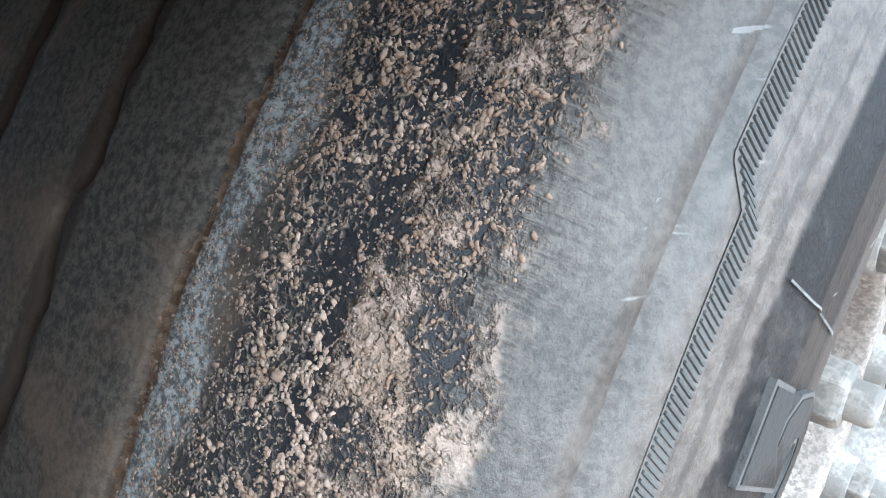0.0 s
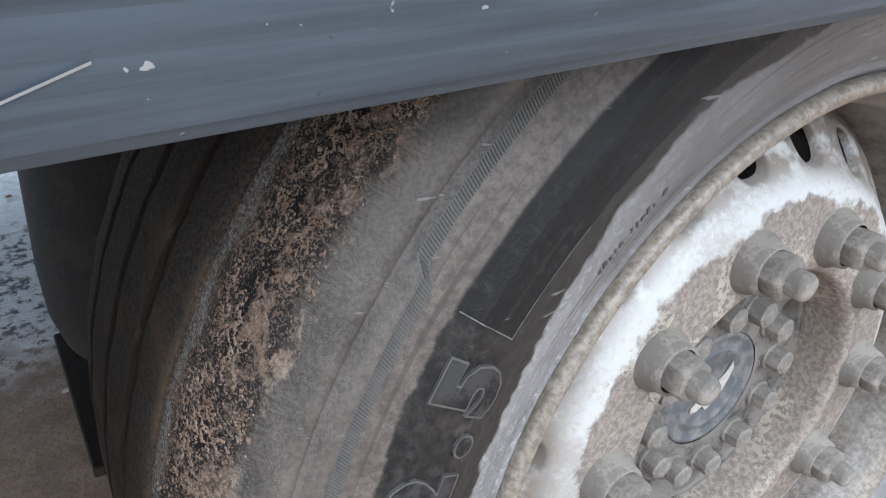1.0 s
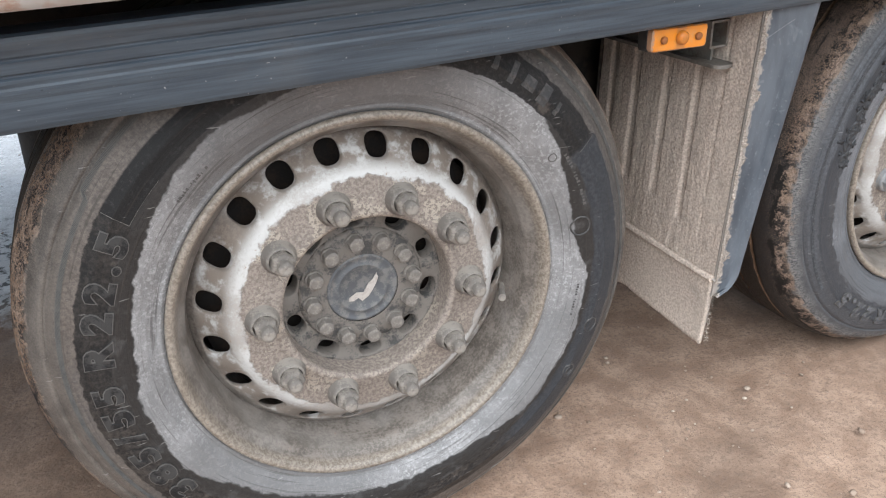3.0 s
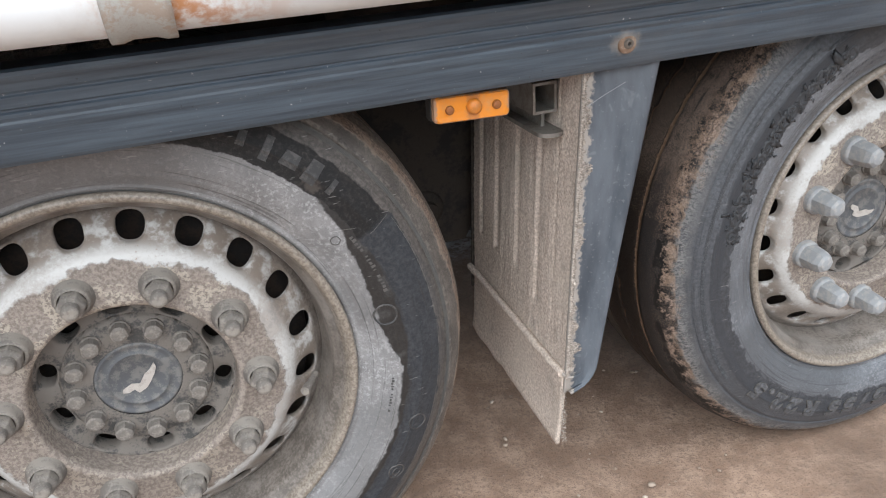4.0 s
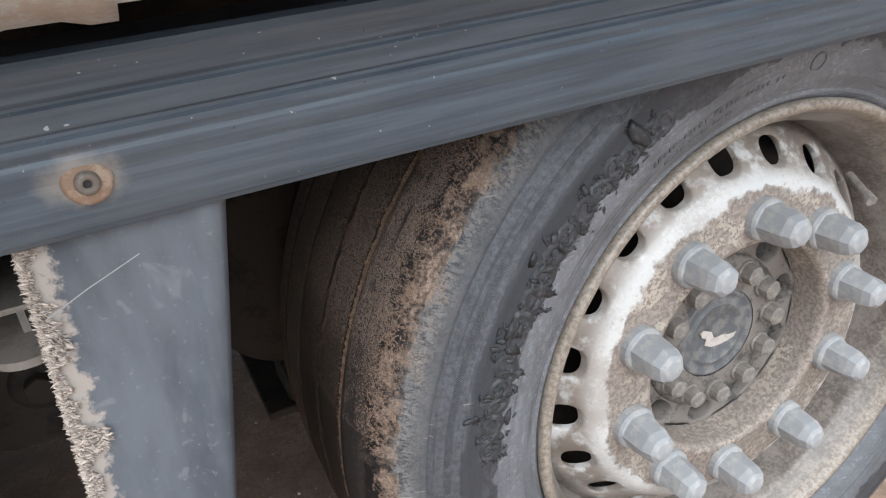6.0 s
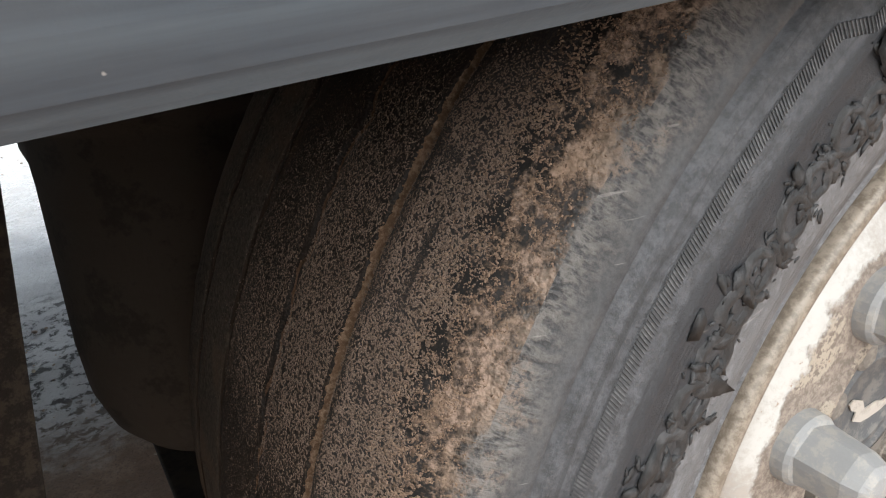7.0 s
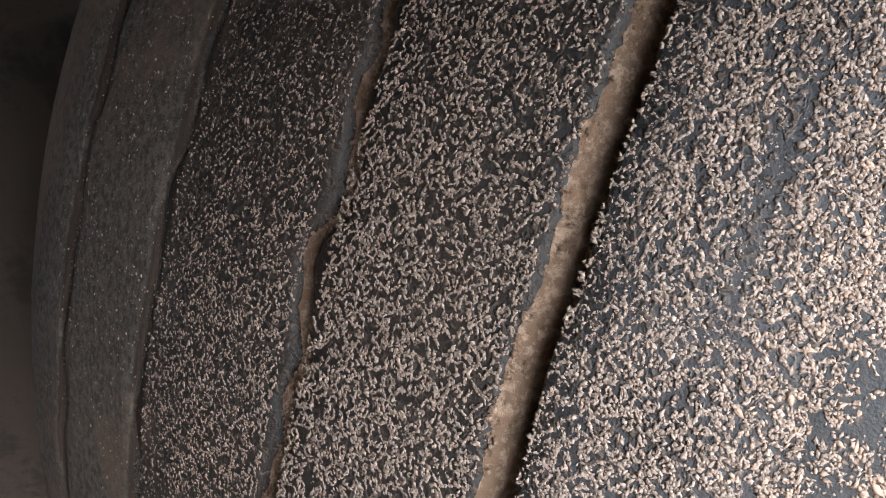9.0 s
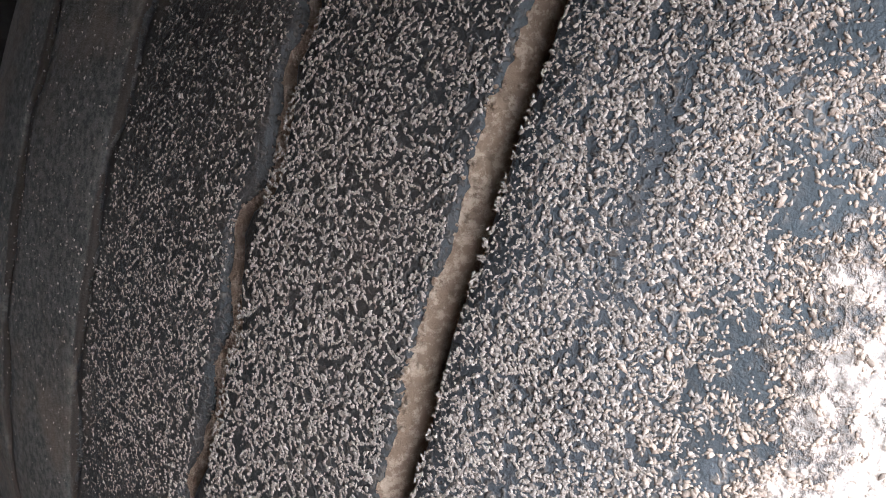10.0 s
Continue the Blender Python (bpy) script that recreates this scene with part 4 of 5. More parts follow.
def tyre_mesh(fine_r, grooves):
    prof = [p for p in FLANK if abs(p[0] - fine_r) > 0.004]
    prof += [(fine_r - 0.0022, flank_y(fine_r - 0.0022)), (fine_r - 0.0004, flank_y(fine_r) + 0.0030), (fine_r + 0.0008, flank_y(fine_r) + 0.0028), (fine_r + 0.0022, flank_y(fine_r + 0.0022))]
    prof.sort()
    k = len(prof)
    y = 0.0665
    for gy_, gw, gd in grooves:
        c = gy_
        while y < c - gw / 2 - 0.004:
            prof.append((tread_r(y), y))
            y += 0.0085
        h = gw / 2
        prof += [(tread_r(c) - 0.0002, c - h - 0.0012), (tread_r(c) - 0.0010, c - h), (tread_r(c) - gd * 0.8, c - h * 0.62), (tread_r(c) - gd, c), (tread_r(c) - gd * 0.8, c + h * 0.62), (tread_r(c) - 0.0010, c + h), (tread_r(c) - 0.0002, c + h + 0.0012)]
        y = c + h + 0.008
    while y < 0.325:
        prof.append((tread_r(y), y))
        y += 0.0085
    prof += [(0.481, 0.332), (0.470, 0.345), (0.452, 0.358), (0.425, 0.370), (0.39, 0.378), (0.35, 0.374), (0.31, 0.36), (0.288, 0.34)]

    def wave(a, r, y):
        if 0.06 < y < 0.32:
            y += groove_shift(a, y)
            r += 0.0007 * noise.noise((math.cos(a) * 14, y * 40, math.sin(a) * 14))
        else:
            r += 0.0005 * noise.noise((math.cos(a) * 9, y * 30, math.sin(a) * 9 + 5))
        # the tyre sits flat on the ground
        z = r * math.sin(a)
        if z < -WHEEL_Z + 0.003:
            r = (WHEEL_Z - 0.003) / abs(math.sin(a))
        return r, y

    me = lathe(prof, 540, False, wave, True)
    nprof = len(prof)
    idx = np.array([1 if FLANK and (k - 5 <= (p.index % (nprof - 1)) < nprof - 8) else 0 for p in me.polygons], dtype=np.int32)
    me.polygons.foreach_set("material_index", idx)
    return me


def tyre_part(parent, flank, tread, fine_r, grooves):
    me = tyre_mesh(fine_r, grooves)
    me.materials.append(flank)
    me.materials.append(tread)
    return part("tyre", me, None, parent, "worn tyre with mud-caked shoulder")


def slots_plate(n, r0, r1, h0, h1, half, yof, depth, inner=None, outer=None, phase=0.0):
    """A turned plate between r0 and r1 with n rounded slots (radius h0 to h1, half-width in radians)."""
    verts, faces = [], []
    K = 32
    cm, ch = (h0 + h1) / 2, (h1 - h0) / 2
    sec = math.pi / n
    for s in range(n):
        mid = phase + 2 * math.pi * s / n
        base = len(verts)
        for lp in range(4):
            for k in range(K):
                t = 2 * math.pi * k / K
                c, q = math.cos(t), math.sin(t)
                e = 0.80
                hx, hr = half * math.copysign(abs(c) ** e, c), ch * math.copysign(abs(q) ** e, q)
                f = 1 / max(abs(c), abs(q))
                bx, br = sec * c * f, ((r1 - r0) / 2) * q * f
                br_mid = (r0 + r1) / 2
                if lp == 0:
                    a, r, dy = mid + bx, br_mid + br, 0
                elif lp == 1:
                    a, r, dy = mid + (hx * 1.14), cm + hr * 1.07, 0
                elif lp == 2:
                    a, r, dy = mid + hx, cm + hr, 0.0025
                else:
                    a, r, dy = mid + hx, cm + hr, depth
                verts.append((r * math.cos(a), yof(r) + dy, r * math.sin(a)))
        for lp in range(3):
            for k in range(K):
                q = (k + 1) % K
                faces.append((base + lp * K + k, base + (lp + 1) * K + k, base + (lp + 1) * K + q, base + lp * K + q))
    return verts, faces


def joined_mesh(name, chunks):
    vs, fs = [], []
    for v, f in chunks:
        k = len(vs)
        vs += list(v)
        fs += [tuple(i + k for i in q) for q in f]
    me = mesh_of(name, vs, fs, True)
    b = bmesh.new()
    b.from_mesh(me)
    bmesh.ops.remove_doubles(b, verts=b.verts, dist=0.0003)
    bmesh.ops.recalc_face_normals(b, faces=b.faces)
    b.to_mesh(me)
    b.free()
    me.shade_smooth()
    return me


def turned(profile, segs):
    me = lathe(profile, segs)
    out = [tuple(v.co) for v in me.vertices], [tuple(p.vertices) for p in me.polygons]
    bpy.data.meshes.remove(me)
    return out


DISC_R = [0.141, 0.150, 0.196, 0.206, 0.213, 0.2190, 0.2605, 0.268]
DISC_Y = [0.0405, 0.0400, 0.0420, 0.0445, 0.0490, 0.0545, 0.0935, 0.1010]


def disc_y(r):
    return float(np.interp(r, DISC_R, DISC_Y))


barrel = [(0.3010, 0.0400), (0.3060, 0.0180), (0.3070, 0.0110), (0.3045, 0.0065), (0.2990, 0.0060), (0.2945, 0.0095), (0.2915, 0.0180), (0.2860, 0.0300), (0.2790, 0.0380), (0.2755, 0.0480), (0.2745, 0.0800), (0.2700, 0.0900), (0.2680, 0.1150), (0.2660, 0.20), (0.262, 0.30)]
face_prof = [(0.1360, 0.098), (0.1370, 0.050), (0.1385, 0.0420), (0.1420, 0.0400), (0.1480, 0.0395), (0.1500, 0.0412), (0.1960, 0.0420), (0.2060, 0.0445), (0.2130, 0.0490), (0.2190, 0.0545)]
edge_prof = [(0.2605, 0.0935), (0.265, 0.0985), (0.270, 0.1040)]


def rim_mesh(phase, h0, h1):
    plate = slots_plate(20, 0.2190, 0.2605, h0, h1, radians(4.4), disc_y, 0.012, phase=phase)
    return joined_mesh("rim", [turned(barrel, 144), turned(face_prof, 144), turned(edge_prof, 144), plate])


def hub_mesh(phase):
    plate = slots_plate(10, 0.104, 0.1345, 0.1065, 0.1322, radians(9.0), lambda r: 0.088 - (r - 0.104) * 0.10, 0.03, phase=phase)
    ring = turned([(0.1345, 0.0850), (0.1365, 0.0845), (0.1390, 0.095)], 120)
    boss = turned([(0.104, 0.088), (0.1015, 0.0840), (0.098, 0.0815), (0.074, 0.0810), (0.060, 0.080)], 120)
    return joined_mesh("hub", [plate, ring, boss])


def nut_parts():
    cone = lathe([(0.0265, 0.0425), (0.0255, 0.0370), (0.0218, 0.0310), (0.0212, 0.0245), (0.0180, 0.0240)], 28)
    hexa = bmesh.new()
    prof = [(0.0182, 0.026), (0.0186, 0.020), (0.0186, 0.012), (0.0165, 0.0085), (0.0115, 0.0080)]
    rings = [[hexa.verts.new((r * math.cos(radians(60 * k)), y, r * math.sin(radians(60 * k)))) for k in range(6)] for r, y in prof]
    for a, b in zip(rings, rings[1:]):
        for k in range(6):
            hexa.faces.new((a[k], a[(k + 1) % 6], b[(k + 1) % 6], b[k]))
    bmesh.ops.bevel(hexa, geom=hexa.edges[:], offset=0.0009, segments=1, affect="EDGES")
    stud = lathe([(0.0110, 0.012), (0.0112, -0.002), (0.0095, -0.0055), (0.0045, -0.0060), (0.0, -0.0045)], 20)
    hm = bpy.data.meshes.new("nut")
    hexa.to_mesh(hm)
    hexa.free()
    return cone, hm, stud


def cap_mesh():
    """Tall hexagonal cover with a round skirt and a blunt, chamfered end."""
    b = bmesh.new()
    prof = [(0.0262, 0.0425, 1), (0.0258, 0.0330, 1), (0.0240, 0.0300, 1), (0.0232, 0.0290, 0), (0.0208, 0.0000, 0), (0.0172, -0.0095, 0), (0.0110, -0.0135, 1), (0.0030, -0.0148, 1)]
    K = 24
    rings = []
    for r, y, rd in prof:
        ring = []
        for k in range(K):
            a = 2 * math.pi * k / K
            s = a % (math.pi / 3) - math.pi / 6
            rr = r if rd else r * 0.89 / max(math.cos(s), 0.90)
            ring.append(b.verts.new((rr * math.cos(a), y, rr * math.sin(a))))
        rings.append(ring)
    for p, q in zip(rings, rings[1:]):
        for k in range(K):
            b.faces.new((p[k], p[(k + 1) % K], q[(k + 1) % K], q[k]))
    b.faces.new(rings[-1])
    me = bpy.data.meshes.new("cap")
    bmesh.ops.recalc_face_normals(b, faces=b.faces)
    b.to_mesh(me)
    b.free()
    return me


def hub_bolt_mesh():
    b = bmesh.new()
    prof = [(0.0150, 0.083, 12), (0.0148, 0.0780, 12), (0.0132, 0.0770, 6), (0.0124, 0.0640, 6), (0.0085, 0.0618, 6)]
    rings = []
    for r, y, sides in prof:
        rings.append([b.verts.new((r * (math.cos(math.pi / 6) / math.cos((radians(30 * k) % (math.pi / 3)) - math.pi / 6) if sides == 6 else 1) * math.cos(radians(30 * k)), y, r * math.sin(radians(30 * k)))) for k in range(12)])
    for p, q in zip(rings, rings[1:]):
        for k in range(12):
            b.faces.new((p[k], p[(k + 1) % 12], q[(k + 1) % 12], q[k]))
    b.faces.new(rings[-1])
    bmesh.ops.recalc_face_normals(b, faces=b.faces)
    me = bpy.data.meshes.new("hub_bolt")
    b.to_mesh(me)
    b.free()
    return me


cone_me, nut_me, stud_me = nut_parts()
cap_me, hub_bolt_me = cap_mesh(), hub_bolt_mesh()
drum_me = lathe([(0.0, 0.16), (0.14, 0.15), (0.225, 0.132), (0.252, 0.138), (0.252, 0.30), (0.0, 0.31)], 64)
hub_cap_me = lathe([(0.0605, 0.086), (0.0600, 0.0815), (0.0580, 0.0795), (0.0545, 0.0797), (0.0530, 0.0812), (0.0440, 0.0812), (0.0425, 0.0797), (0.0400, 0.0795), (0.0385, 0.0812), (0.0, 0.0808)], 72)
for me, mt in ((cone_me, iron), (nut_me, iron), (stud_me, iron), (cap_me, cap_plastic), (hub_bolt_me, iron), (drum_me, drum_mat), (hub_cap_me, hub_cap_mat)):
    me.materials.append(mt)


def arc_text(text, start, r, height, extrude, stretch, gap, material, parent, label):
    """Raised letters round the flank, one part each, read clockwise from the angle start."""
    a = radians(start)
    for ch in text:
        if ch == " ":
            a -= height * 0.45 * stretch / r
            continue
        vs, fs, split = [], [], 0
        for grow, lift in ((0.0031, 0.0), (0.0020, 0.0003)):
            cu = bpy.data.curves.new("letter", "FONT")
            cu.body, cu.size, cu.extrude, cu.offset = ch, height / 0.72, extrude + lift, grow
            cu.resolution_u = 3
            ob = bpy.data.objects.new("letter", cu)
            me = bpy.data.meshes.new_from_object(ob)
            co = np.array([v.co[:] for v in me.vertices])
            if not vs:
                left, w = co[:, 0].min(), co[:, 0].max() - co[:, 0].min()
            k = len(vs)
            for px, py, pz in co:
                ang = a - (px - left) * stretch / r
                rad = r - height / 2 + py
                vs.append((rad * math.cos(ang), flank_y(rad) - pz - 0.0005, rad * math.sin(ang)))
            fs += [tuple(q + k for q in p.vertices) for p in me.polygons]
            split = split or len(fs)
            bpy.data.objects.remove(ob)
            bpy.data.curves.remove(cu)
            bpy.data.meshes.remove(me)
        me = mesh_of("letter", vs, fs)
        me.materials.append(edge_scuff)
        me.materials.append(material)
        me.polygons.foreach_set("material_index", np.array([int(q >= split) for q in range(len(fs))], dtype=np.int32))
        part("letter", me, None, parent, label)
        a -= (w * stretch + height * gap) / r


def hatch_band(path, half=0.0028):
    """Fine slanted teeth in a shallow strip round the flank; path: rows of (angle, radius)."""
    vs, fs, strip_v, strip_f = [], [], [], []
    a_now, a_end = path[0][0], path[-1][0]
    step = math.degrees(0.0018 / 0.43)
    while a_now < a_end:
        r = float(np.interp(a_now, [p[0] for p in path], [p[1] for p in path]))
        a = radians(a_now)
        k = len(vs)
        for lift, shrink in ((0.0004, 1.0), (-0.0007, 0.7)):
            for dr, da in ((-half, 0.0008), (-half, 0.0018), (half, -0.0008), (half, -0.0018)):
                mid = 0.0013 if dr < 0 else -0.0013
                ang = a + (mid + (da - mid) * shrink) / r
                vs.append(((r + dr) * math.cos(ang), flank_y(r + dr) + lift - 0.0003, (r + dr) * math.sin(ang)))
        fs += [(k + 4, k + 5, k + 6, k + 7)] + [(k + j, k + (j + 1) % 4, k + 4 + (j + 1) % 4, k + 4 + j) for j in range(4)]
        j = len(strip_v)
        for dr in (-half * 1.15, half * 1.15):
            strip_v.append(((r + dr) * math.cos(a), flank_y(r + dr) - 0.00035, (r + dr) * math.sin(a)))
        if j:
            strip_f.append((j - 2, j - 1, j + 1, j))
        a_now += step
    return mesh_of("teeth", vs, fs), mesh_of("strip", strip_v, strip_f)


def logo_mesh():
    b = bmesh.new()
    pts = [(-0.026, -0.010), (-0.012, -0.004), (0.000, -0.006), (0.010, 0.006), (0.018, 0.010), (0.026, 0.019), (0.028, 0.012), (0.024, 0.004), (0.016, -0.006), (0.008, -0.014), (-0.004, -0.019), (-0.010, -0.013), (-0.018, -0.016), (-0.027, -0.015)]
    vs = [b.verts.new((px * 0.95, 0.0802, pz * 1.18)) for px, pz in pts]
    f = b.faces.new(vs)
    bmesh.ops.triangulate(b, faces=[f])
    ext = bmesh.ops.extrude_face_region(b, geom=b.faces[:])
    for v in ext["geom"]:
        if isinstance(v, bmesh.types.BMVert):
            v.co.y -= 0.0012
    bmesh.ops.recalc_face_normals(b, faces=b.faces)
    return b


def wheel(x, nuts, nut_phase, rim_phase, hub_phase, bolt_phase, flank):
    w = empty("wheel", trailer, pose(x, 0, WHEEL_Z))
    tagged(w, "steel trailer wheel with grey hexagonal nut covers" if nuts == "covers" else "steel trailer wheel with bare wheel nuts")
    if nuts == "bare":
        tyre_part(w, flank, tread_a, 0.4500, GROOVES_A)
    else:
        tyre_part(w, flank, tread_b, 0.4335, GROOVES_B)
    rm = rim_mesh(radians(rim_phase), *((0.2218, 0.2562) if nuts == "bare" else (0.2203, 0.2500)))
    part("rim", rm, rim_mat, w, "white steel rim caked with brown mud")
    part("hub", hub_mesh(radians(hub_phase)), hub_metal, w, "dusty cast hub with slots")
    part("brake_drum", drum_me, None, w)
    part("hub_cap", hub_cap_me, None, w, "round grey hub cap")
    part("emblem", logo_mesh(), logo_mat, w, "pale worn emblem", at=pose(0, 0, 0, 0, 0 if nuts == "bare" else 55, 0))
    for k in range(12):
        a = radians(bolt_phase + 30 * k)
        part("hub_bolt", hub_bolt_me, None, w, at=Matrix.Translation((0.0850 * math.cos(a), 0, 0.0850 * math.sin(a))) @ pose(0, 0, 0, 0, 17 * k, 0))
    for k in range(10):
        a = radians(nut_phase + 36 * k)
        m = Matrix.Translation((0.1690 * math.cos(a), 0, 0.1690 * math.sin(a))) @ pose(0, 0, 0, 0, (k * 41) % 60, 0)
        if nuts == "bare":
            part("washer_cone", cone_me, None, w, at=m)
            part("wheel_nut", nut_me, None, w, at=m)
            part("stud", stud_me, None, w, at=m)
        else:
            part("nut_cover", cap_me, None, w, "tall grey plastic nut cover", at=m)
    bm = bmesh.new()
    va = radians(-14 if nuts == "bare" else 40)
    rod(bm, (0.255 * math.cos(va), 0.075, 0.255 * math.sin(va)), (0.236 * math.cos(va), 0.038, 0.236 * math.sin(va)), 0.0055, 12)
    rod(bm, (0.237 * math.cos(va), 0.040, 0.237 * math.sin(va)), (0.231 * math.cos(va), 0.028, 0.231 * math.sin(va)), 0.0068, 12)
    part("valve", bm, iron, w, "muddy tyre valve")
    return w


wheel_a = wheel(0.0, "bare", 104 - 36 * 3, 79.4, 19.5, 64.0, sidewall_brown)
wheel_b = wheel(1.316, "covers", 86, 95.0, 12.0, 62.0, sidewall_grey)
arc_text("385/55 R22.5", 213.6, 0.391, 0.034, 0.0014, 1.25, 0.30, rubber_letter, wheel_a, "raised black rubber letter")
for wl, mt, route in ((wheel_a, hatch_dust, [(-45, 0.4485), (38, 0.4485), (60, 0.4435), (142.2, 0.4435), (143.3, 0.4360), (215, 0.432)]), (wheel_b, rubber_letter_grey, [(60, 0.4065), (122.6, 0.4065), (124.8, 0.4165), (215, 0.418)])):
    teeth, strip = hatch_band(route)
    part("hatched_strip", strip, strip_rubber if wl is wheel_a else strip_grey, wl)
    part("hatching", teeth, mt, wl, "fine slanted hatching moulded in the rubber", kind="stuff")
# thin pale outlines moulded beside the size lettering and round the smooth band
pale_scuff = plain("pale_scuff", (0.18, 0.172, 0.16), 0.8, 0, (0.07, 0.067, 0.063), 0.8, 60)
for route in (((144.0, 0.4165), (144.3, 0.381), (134.0, 0.3795)), ((29.5, 0.4290), (29.0, 0.395)), ((28.5, 0.4312), (-6.0, 0.4312), (-38.0, 0.4300))):
    bm = bmesh.new()
    for (aa, ra), (ab, rb_) in zip(route, route[1:]):
        n_ = 24
        for i in range(n_):
            q = []
            for f_, off in ((i / n_, -1), ((i + 1) / n_, -1), ((i + 1) / n_, 1), (i / n_, 1)):
                an, rr = radians(aa + (ab - aa) * f_), ra + (rb_ - ra) * f_
                an, rr = (an + off * 0.00035 / rr, rr) if abs(ra - rb_) > 0.01 else (an, rr + off * 0.00025)
                q.append(bm.verts.new((rr * math.cos(an), flank_y(rr) - 0.0007, rr * math.sin(an))))
            bm.faces.new(q)
    bmesh.ops.remove_doubles(bm, verts=bm.verts, dist=0.0001)
    part("moulded_outline", bm, pale_scuff, wheel_a)
arc_text("385/55 R22.5", 290, 0.395, 0.034, 0.0014, 1.25, 0.30, rubber_letter_grey, wheel_b, "raised grey rubber letter")


def ring_mark(wl, ang, r, rad, wide, material, proud=0.0011):
    """A thin raised circle moulded in the flank."""
    vs, fs = [], []
    ca, sa = math.cos(radians(ang)), math.sin(radians(ang))
    for i in range(40):
        t = 2 * math.pi * i / 40
        for q, lift in ((rad - wide, 0.0002), (rad - wide * 0.4, -proud), (rad + wide * 0.4, -proud), (rad + wide, 0.0002)):
            q *= 1 + (wide / rad) * 0.5 * noise.noise((math.cos(t) * 1.7 + ang, math.sin(t) * 1.7, r * 90))
            u, v = q * math.cos(t), q * math.sin(t)
            px, pz = (r + u) * ca - v * sa, (r + u) * sa + v * ca
            vs.append((px, flank_y(math.hypot(px, pz)) + lift, pz))
    for i in range(40):
        k = (i + 1) % 40
        fs += [(i * 4 + j, i * 4 + j + 1, k * 4 + j + 1, k * 4 + j) for j in range(3)]
    part("ring_mark", mesh_of("ring_mark", vs, fs, True), material, wl)


def tiny_marks(wl, a0, a1, r, count, high, material):
    """Small unreadable moulded writing as plain bars round the flank."""
    vs, fs = [], []
    for i in range(count):
        if i % 6 == 5:
            continue
        a = radians(a0 + (a1 - a0) * i / count)
        w = radians(abs(a1 - a0) / count) * (0.26 + 0.14 * math.sin(i * 1.7))
        tall = high * (0.80 + 0.20 * math.sin(i * 2.9))
        k = len(vs)
        cuts = 8 if high > 0.02 else 1
        for c in range(cuts + 1):
            f = c / cuts
            rr = r + tall * (f - 0.5) + 0.0006 * math.sin(i * 2.3)
            # low edge, raised face, low edge
            for da, lift in ((-w * (1.0 - 0.1 * f) - 0.0008, 0.0003), (-w * (1.0 - 0.1 * f), -0.0007), (w * (1.0 - 0.3 * f), -0.0007), (w * (1.0 - 0.3 * f) + 0.0008, 0.0003)):
                vs.append((rr * math.cos(a + da), flank_y(rr) + lift, rr * math.sin(a + da)))
        for c in range(cuts):
            fs += [(k + 4 * c + j, k + 4 * c + j + 1, k + 4 * c + j + 5, k + 4 * c + j + 4) for j in range(3)]
    part("small_lettering", mesh_of("bars", vs, fs), material, wl, "small worn moulded writing", kind="stuff")


ring_mark(wheel_a, 9.8, 0.3585, 0.0165, 0.0017, worn_black)
ring_mark(wheel_a, 32.6, 0.3530, 0.0064, 0.0009, edge_scuff)
ring_mark(wheel_a, -20.1, 0.4085, 0.0135, 0.0016, worn_black)
ring_mark(wheel_a, -33.6, 0.4085, 0.0130, 0.0016, worn_black)
ring_mark(wheel_a, -33.6, 0.4085, 0.0065, 0.0012, worn_black)
ring_mark(wheel_b, 88.0, 0.3480, 0.0090, 0.0010, rubber_letter_grey)
tiny_marks(wheel_a, 136.0, 126.0, 0.3440, 13, 0.0055, edge_scuff)
tiny_marks(wheel_a, 31.0, 15.0, 0.3715, 17, 0.0065, edge_scuff)
tiny_marks(wheel_a, -8.0, -18.0, 0.3560, 13, 0.0045, worn_black)
tiny_marks(wheel_b, 122.0, 94.0, 0.3420, 26, 0.0060, rubber_letter_grey)
tiny_marks(wheel_b, 120.0, 104.0, 0.3310, 18, 0.0045, rubber_letter_grey)


def worn_marks(wl, material, a0, a1, r0, count, n, size, flat, seed, label):
    """Rubbed-off raised marks in place of a maker's name: flat scraps in clumps round the flank."""
    r5 = np.random.default_rng(seed)
    ta = np.radians(a0 + (a1 - a0) * (np.floor(r5.uniform(0, count, n)) + r5.normal(0.5, 0.17, n)) / count)
    tr = r0 + r5.normal(0, 0.008, n) + 0.004 * np.sin(ta * 31)
    ty = np.array([flank_y(v) for v in tr]) - size * flat * 0.5
    tp = np.stack([tr * np.cos(ta), ty, tr * np.sin(ta)], 1)
    q_ = r5.uniform(0, 2 * np.pi, n)
    tf = np.zeros((n, 3, 3))
    tf[:, 0, 0], tf[:, 0, 2], tf[:, 1, 1], tf[:, 2, 0], tf[:, 2, 2] = np.cos(q_), np.sin(q_), 1, -np.sin(q_), np.cos(q_)
    ts = r5.lognormal(math.log(size), 0.45, n)
    part("worn_lettering", scatter(tp, np.stack([ts * 1.7, ts * flat, ts * 0.8], 1), tf, r5, 2.4), material, wl, label, kind="stuff")


